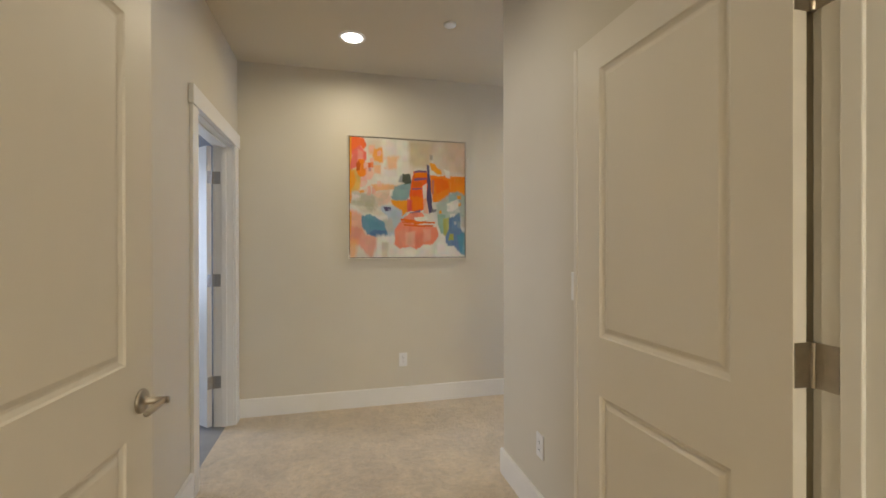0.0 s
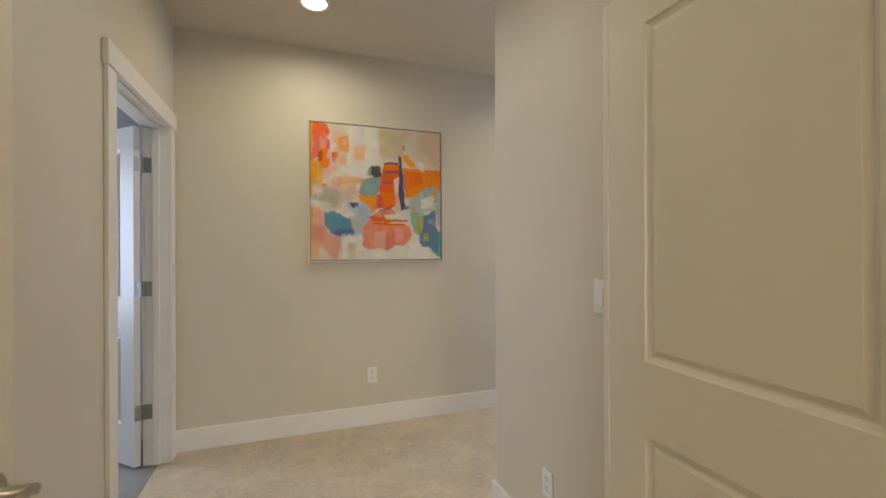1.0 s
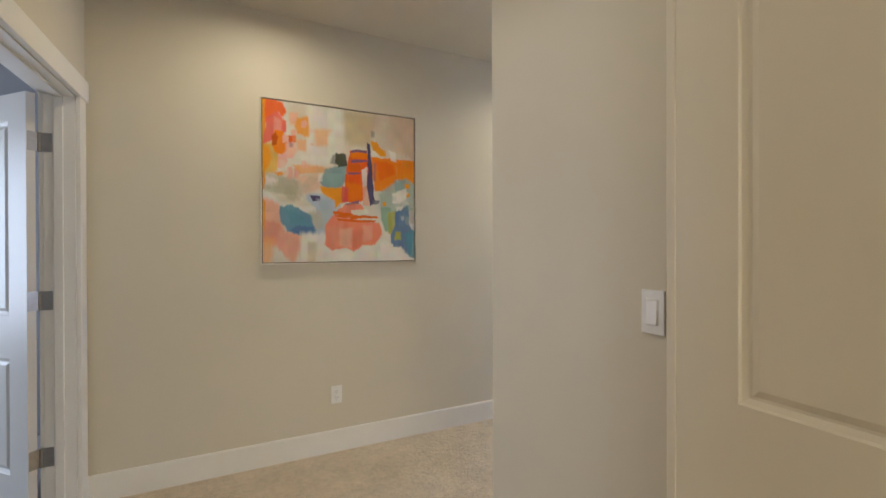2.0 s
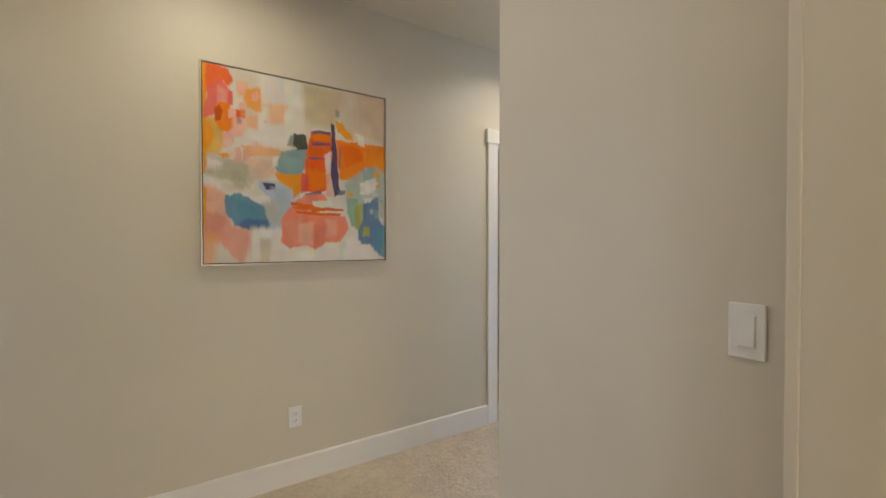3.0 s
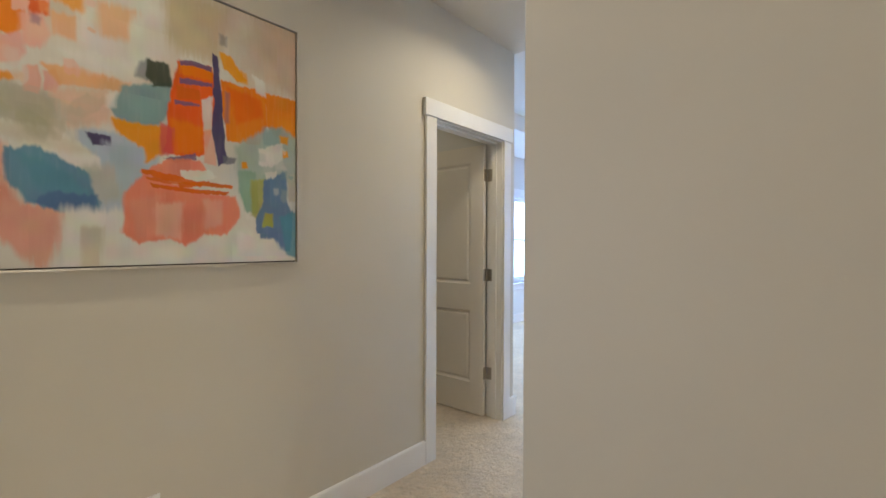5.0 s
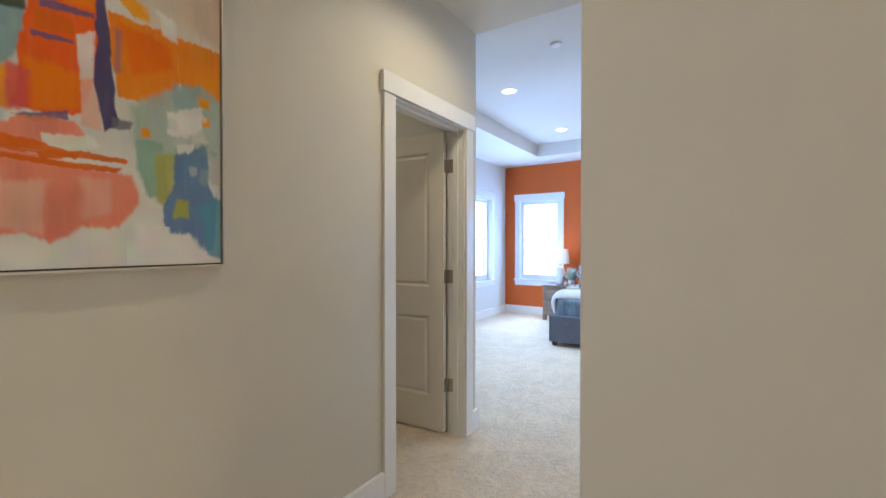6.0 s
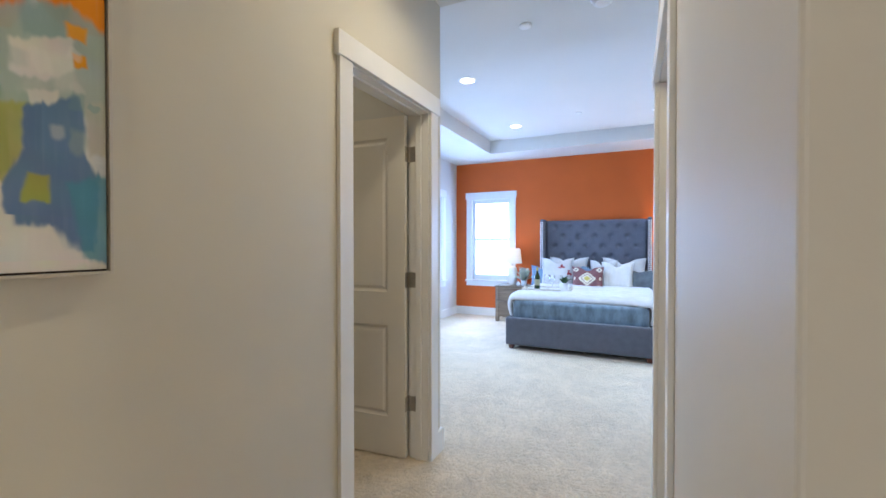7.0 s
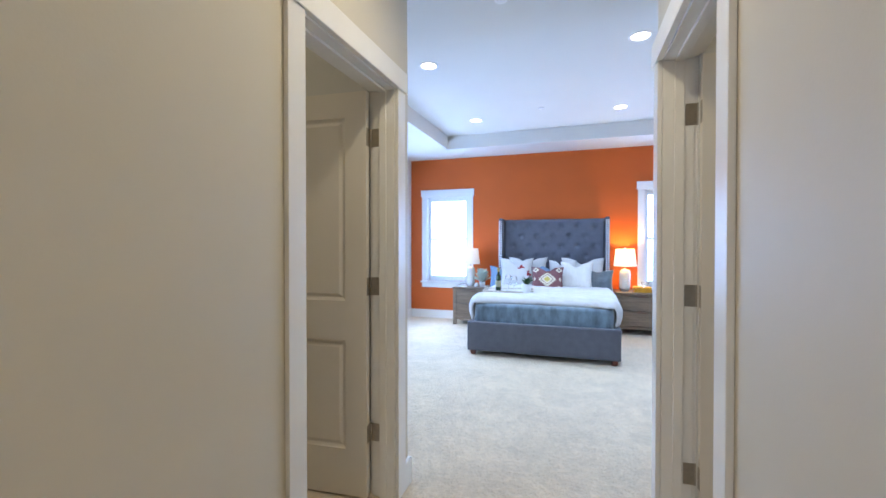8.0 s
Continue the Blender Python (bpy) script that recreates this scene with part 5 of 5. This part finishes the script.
def wine_glass(x, y):
    t = thing("wine_glass", pose(x, y, TZ + 0.013), "clear stemmed wine glass on the tray", "glass", "wine glasses")
    part("bowl", lathe([(0.004, 0.085), (0.018, 0.092), (0.034, 0.115), (0.038, 0.145), (0.032, 0.200), (0.0312, 0.2000), (0.0370, 0.145), (0.0330, 0.116), (0.017, 0.094), (0.0, 0.089)], 28), M_THIN, t, "", True)
    part("stem", lathe([(0.0, 0.0), (0.034, 0.0), (0.033, 0.002), (0.010, 0.006), (0.004, 0.014), (0.0036, 0.085), (0.0, 0.086)], 24), M_THIN, t, "", True)


wine_glass(6.60, 3.55)
wine_glass(6.44, 3.45)


def leaf_blade(bm, base, way, up, length, width, curl, n=5):
    """One pointed leaf with a folded rib."""
    side = way.cross(up).normalized()
    prev = None
    for i in range(n + 1):
        f = i / n
        c = base + way * length * f + up * (curl * length * f * (1 - f) * 2 - 0.2 * curl * length * f * f)
        w = width * math.sin(math.pi * min(0.97, 0.12 + 0.86 * f)) / 2
        row = [bm.verts.new(c - side * w + up * w * 0.35), bm.verts.new(c), bm.verts.new(c + side * w + up * w * 0.35)]
        if prev:
            for a in (0, 1):
                bm.faces.new((prev[a], prev[a + 1], row[a + 1], row[a]))
        prev = row


def potted(m, r, h, label, material, count, length, width, spread, seed, stems=False):
    t = thing("potted_plant", m, label, "plant")
    part("pot", lathe([(0.0, 0.0), (r * 0.78, 0.0), (r * 0.85, h * 0.08), (r, h), (r * 0.92, h), (r * 0.88, h * 0.86), (0.0, h * 0.86)], 32), M_POT, t, "", True)
    part("soil", lathe([(0.0, h * 0.865), (r * 0.87, h * 0.865), (r * 0.87, h * 0.88), (0.0, h * 0.90)], 24), M_SOIL, t)
    rs = random.Random(seed)
    for k in range(count):
        a, tilt = rs.uniform(0, 2 * math.pi), rs.uniform(0.15, spread)
        way = Vector((math.cos(a) * math.sin(tilt), math.sin(a) * math.sin(tilt), math.cos(tilt)))
        up = Vector((-math.cos(a) * math.cos(tilt), -math.sin(a) * math.cos(tilt), math.sin(tilt)))
        base = Vector((math.cos(a) * r * 0.3, math.sin(a) * r * 0.3, h * 0.87))
        bm = bmesh.new()
        if stems:
            ln = length * rs.uniform(0.6, 1.05)
            for i in range(9):
                f = (i + 1) / 9
                b = base + way * ln * f
                for s in (-1, 1):
                    w2 = (way * 0.55 + way.cross(up) * s * 0.8 + Vector((0, 0, 0.2))).normalized()
                    leaf_blade(bm, b, w2, (up + Vector((0, 0, 0.4))).normalized(), width * 2.4, width, 0.3, 3)
            sides = way.cross(up) * 0.0015
            e = base + way * ln
            q = [bm.verts.new(p) for p in (base - sides, base + sides, e + sides * 0.4, e - sides * 0.4)]
            bm.faces.new(q)
            part("sprig", bm, material, t, "", True)
        else:
            leaf_blade(bm, base, way, up, length * rs.uniform(0.75, 1.1), width * rs.uniform(0.8, 1.1), 0.25)
            part("leaf", bm, material, t, "", True)
    return t


potted(pose(6.40, 3.29, TZ + 0.013), 0.062, 0.115, "green succulent in a white ribbed pot on the tray", M_LEAF, 16, 0.115, 0.050, 1.0, 3)

# ---------------------------------------------------------------- nightstands
NW, ND, NH = 0.68, 0.47, 0.60


def nightstand(m, label):
    """Local x to the room, y across; back at x = 0, front at x = -ND."""
    t = thing("nightstand", m, label, "nightstand", "nightstands beside the bed")
    part("top", rbox(-ND - 0.012, 0.0, -NW / 2 - 0.012, NW / 2 + 0.012, NH - 0.032, NH, 0.004), M_WOOD, t)
    for s in (-1, 1):
        for x0 in (-ND, -0.06):
            a, b = sorted((s * NW / 2, s * (NW / 2 - 0.055)))
            lg = bmesh.new()
            box(lg, x0, x0 + 0.055, a, b, 0.0, NH - 0.032)
            part("leg", bev(lg, 0.003), M_WOOD, t)
        a, b = sorted((s * (NW / 2 - 0.008), s * (NW / 2 - 0.028)))
        part("side_panel", rbox(-ND + 0.055, -0.06, a, b, 0.10, NH - 0.032, 0.002), M_WOOD, t)
    part("back_panel", rbox(-0.020, -0.008, -NW / 2 + 0.055, NW / 2 - 0.055, 0.10, NH - 0.032, 0.002), M_WOOD, t)
    part("bottom_rail", rbox(-ND + 0.006, -ND + 0.036, -NW / 2 + 0.055, NW / 2 - 0.055, 0.085, 0.125, 0.002), M_WOOD, t)
    # near-black filler that puts shade into the joints between drawers
    part("shade_box", rbox(-ND + 0.036, -0.021, -NW / 2 + 0.056, NW / 2 - 0.056, 0.10, NH - 0.034, 0.002), M_GAPSHADE, t)
    for z0, z1 in ((0.130, 0.340), (0.346, 0.562)):
        dr = part("drawer", rbox(-ND - 0.002, -ND + 0.030, -NW / 2 + 0.059, NW / 2 - 0.059, z0, z1, 0.003), M_WOOD, t)
        part("drawer_pull", rbox(-ND - 0.018, -ND - 0.003, -0.055, 0.055, z1 - 0.022, z1 - 0.012, 0.002), M_LEG, dr)
    return t


nightstand(pose(XF - 0.025, 4.255, 0), "weathered grey-brown wooden nightstand with two drawers")
nightstand(pose(XF - 0.025, 1.84, 0), "weathered grey-brown wooden nightstand with books and a lit lamp")


def table_lamp(x, y, label, watts):
    t = thing("table_lamp", pose(x, y, NH), label, "lamp", "bedside lamps")
    part("lamp_base", lathe([(0.0, 0.0), (0.050, 0.0), (0.052, 0.012), (0.070, 0.030), (0.076, 0.060), (0.077, 0.255), (0.070, 0.290), (0.045, 0.312), (0.022, 0.318), (0.016, 0.322), (0.0, 0.324)], 40), M_CERAMIC, t, "", True)
    part("neck", lathe([(0.0, 0.318), (0.009, 0.318), (0.009, 0.365), (0.016, 0.367), (0.016, 0.400), (0.0, 0.402)], 18), M_NICKEL, t, "", True)
    sh = bmesh.new()
    lathe([(0.158, 0.360), (0.128, 0.612)], 48, sh)
    for f in [f for f in sh.faces if len(f.verts) > 4]:
        sh.faces.remove(f)
    part("shade", sh, M_SHADE, t, "white linen drum shade", True)
    part("finial", lathe([(0.0, 0.60), (0.006, 0.604), (0.012, 0.622), (0.008, 0.632), (0.0, 0.636)], 16), M_CERAMIC, t, "", True)
    part("harp", rbox(-0.126, 0.126, -0.003, 0.003, 0.598, 0.604, 0.001, 1), M_NICKEL, t)
    part("bulb", lathe([(0.0, 0.402), (0.014, 0.405), (0.030, 0.445), (0.022, 0.480), (0.0, 0.492)], 20), M_BULB, t, "", True)
    data = bpy.data.lights.new("bulb_light", "POINT")
    data.energy, data.color, data.shadow_soft_size = watts, (1.0, 0.58, 0.13), 0.035
    new("bulb_light", data).location = (x, y, NH + 0.555)


table_lamp(7.79, 4.37, "white ceramic table lamp with a linen shade before the window", 1.2)
table_lamp(7.79, 2.045, "lit white ceramic table lamp with a linen shade", 19)
potted(pose(7.70, 4.15, NH), 0.052, 0.085, "sage green sprigs in a small white pot on the nightstand", M_SAGE, 28, 0.20, 0.020, 1.2, 8, True)
jar = thing("small_jar", pose(7.66, 4.235, NH), "small round grey glazed jar on the nightstand", "jar")
part("jar_body", lathe([(0.0, 0.0), (0.026, 0.0), (0.036, 0.018), (0.034, 0.042), (0.020, 0.054), (0.018, 0.056), (0.0, 0.056)], 28), M_CERAMIC, jar, "", True)
part("lid", lathe([(0.0, 0.0565), (0.021, 0.0565), (0.020, 0.064), (0.006, 0.068), (0.007, 0.076), (0.0, 0.078)], 24), M_CERAMIC, jar, "", True)


def book(x, y, z, w, d, h, yaw):
    t = thing("book", pose(x, y, z, 0, 0, yaw), "mustard yellow clothbound book in a stack on the nightstand", "book", "stack of yellow books")
    part("pages", rbox(-w / 2 + 0.003, w / 2 - 0.003, -d / 2 + 0.002, d / 2 - 0.003, 0.003, h - 0.003, 0.0005, 1), M_PAGES, t)
    part("cover", rbox(-w / 2, w / 2, -d / 2, d / 2, 0.0, 0.003, 0.001, 1), M_YELLOW, t)
    part("cover", rbox(-w / 2, w / 2, -d / 2, d / 2, h - 0.003, h, 0.001, 1), M_YELLOW, t)
    part("spine", rbox(-w / 2 - 0.003, -w / 2 + 0.001, -d / 2, d / 2, 0.0, h, 0.001, 1), M_YELLOW, t)


for k, yaw in enumerate((0, 4, -3)):
    book(7.68, 1.83, NH + 0.026 * k, 0.16, 0.235, 0.025, yaw)
dish = thing("glass_bowl", pose(7.68, 1.79, NH + 0.079), "small clear glass bowl resting on the yellow books", "bowl")
part("bowl", lathe([(0.0, 0.0), (0.022, 0.0), (0.026, 0.003), (0.045, 0.035), (0.052, 0.060), (0.049, 0.060), (0.042, 0.036), (0.024, 0.007), (0.0, 0.006)], 32), M_THIN, dish, "", True)
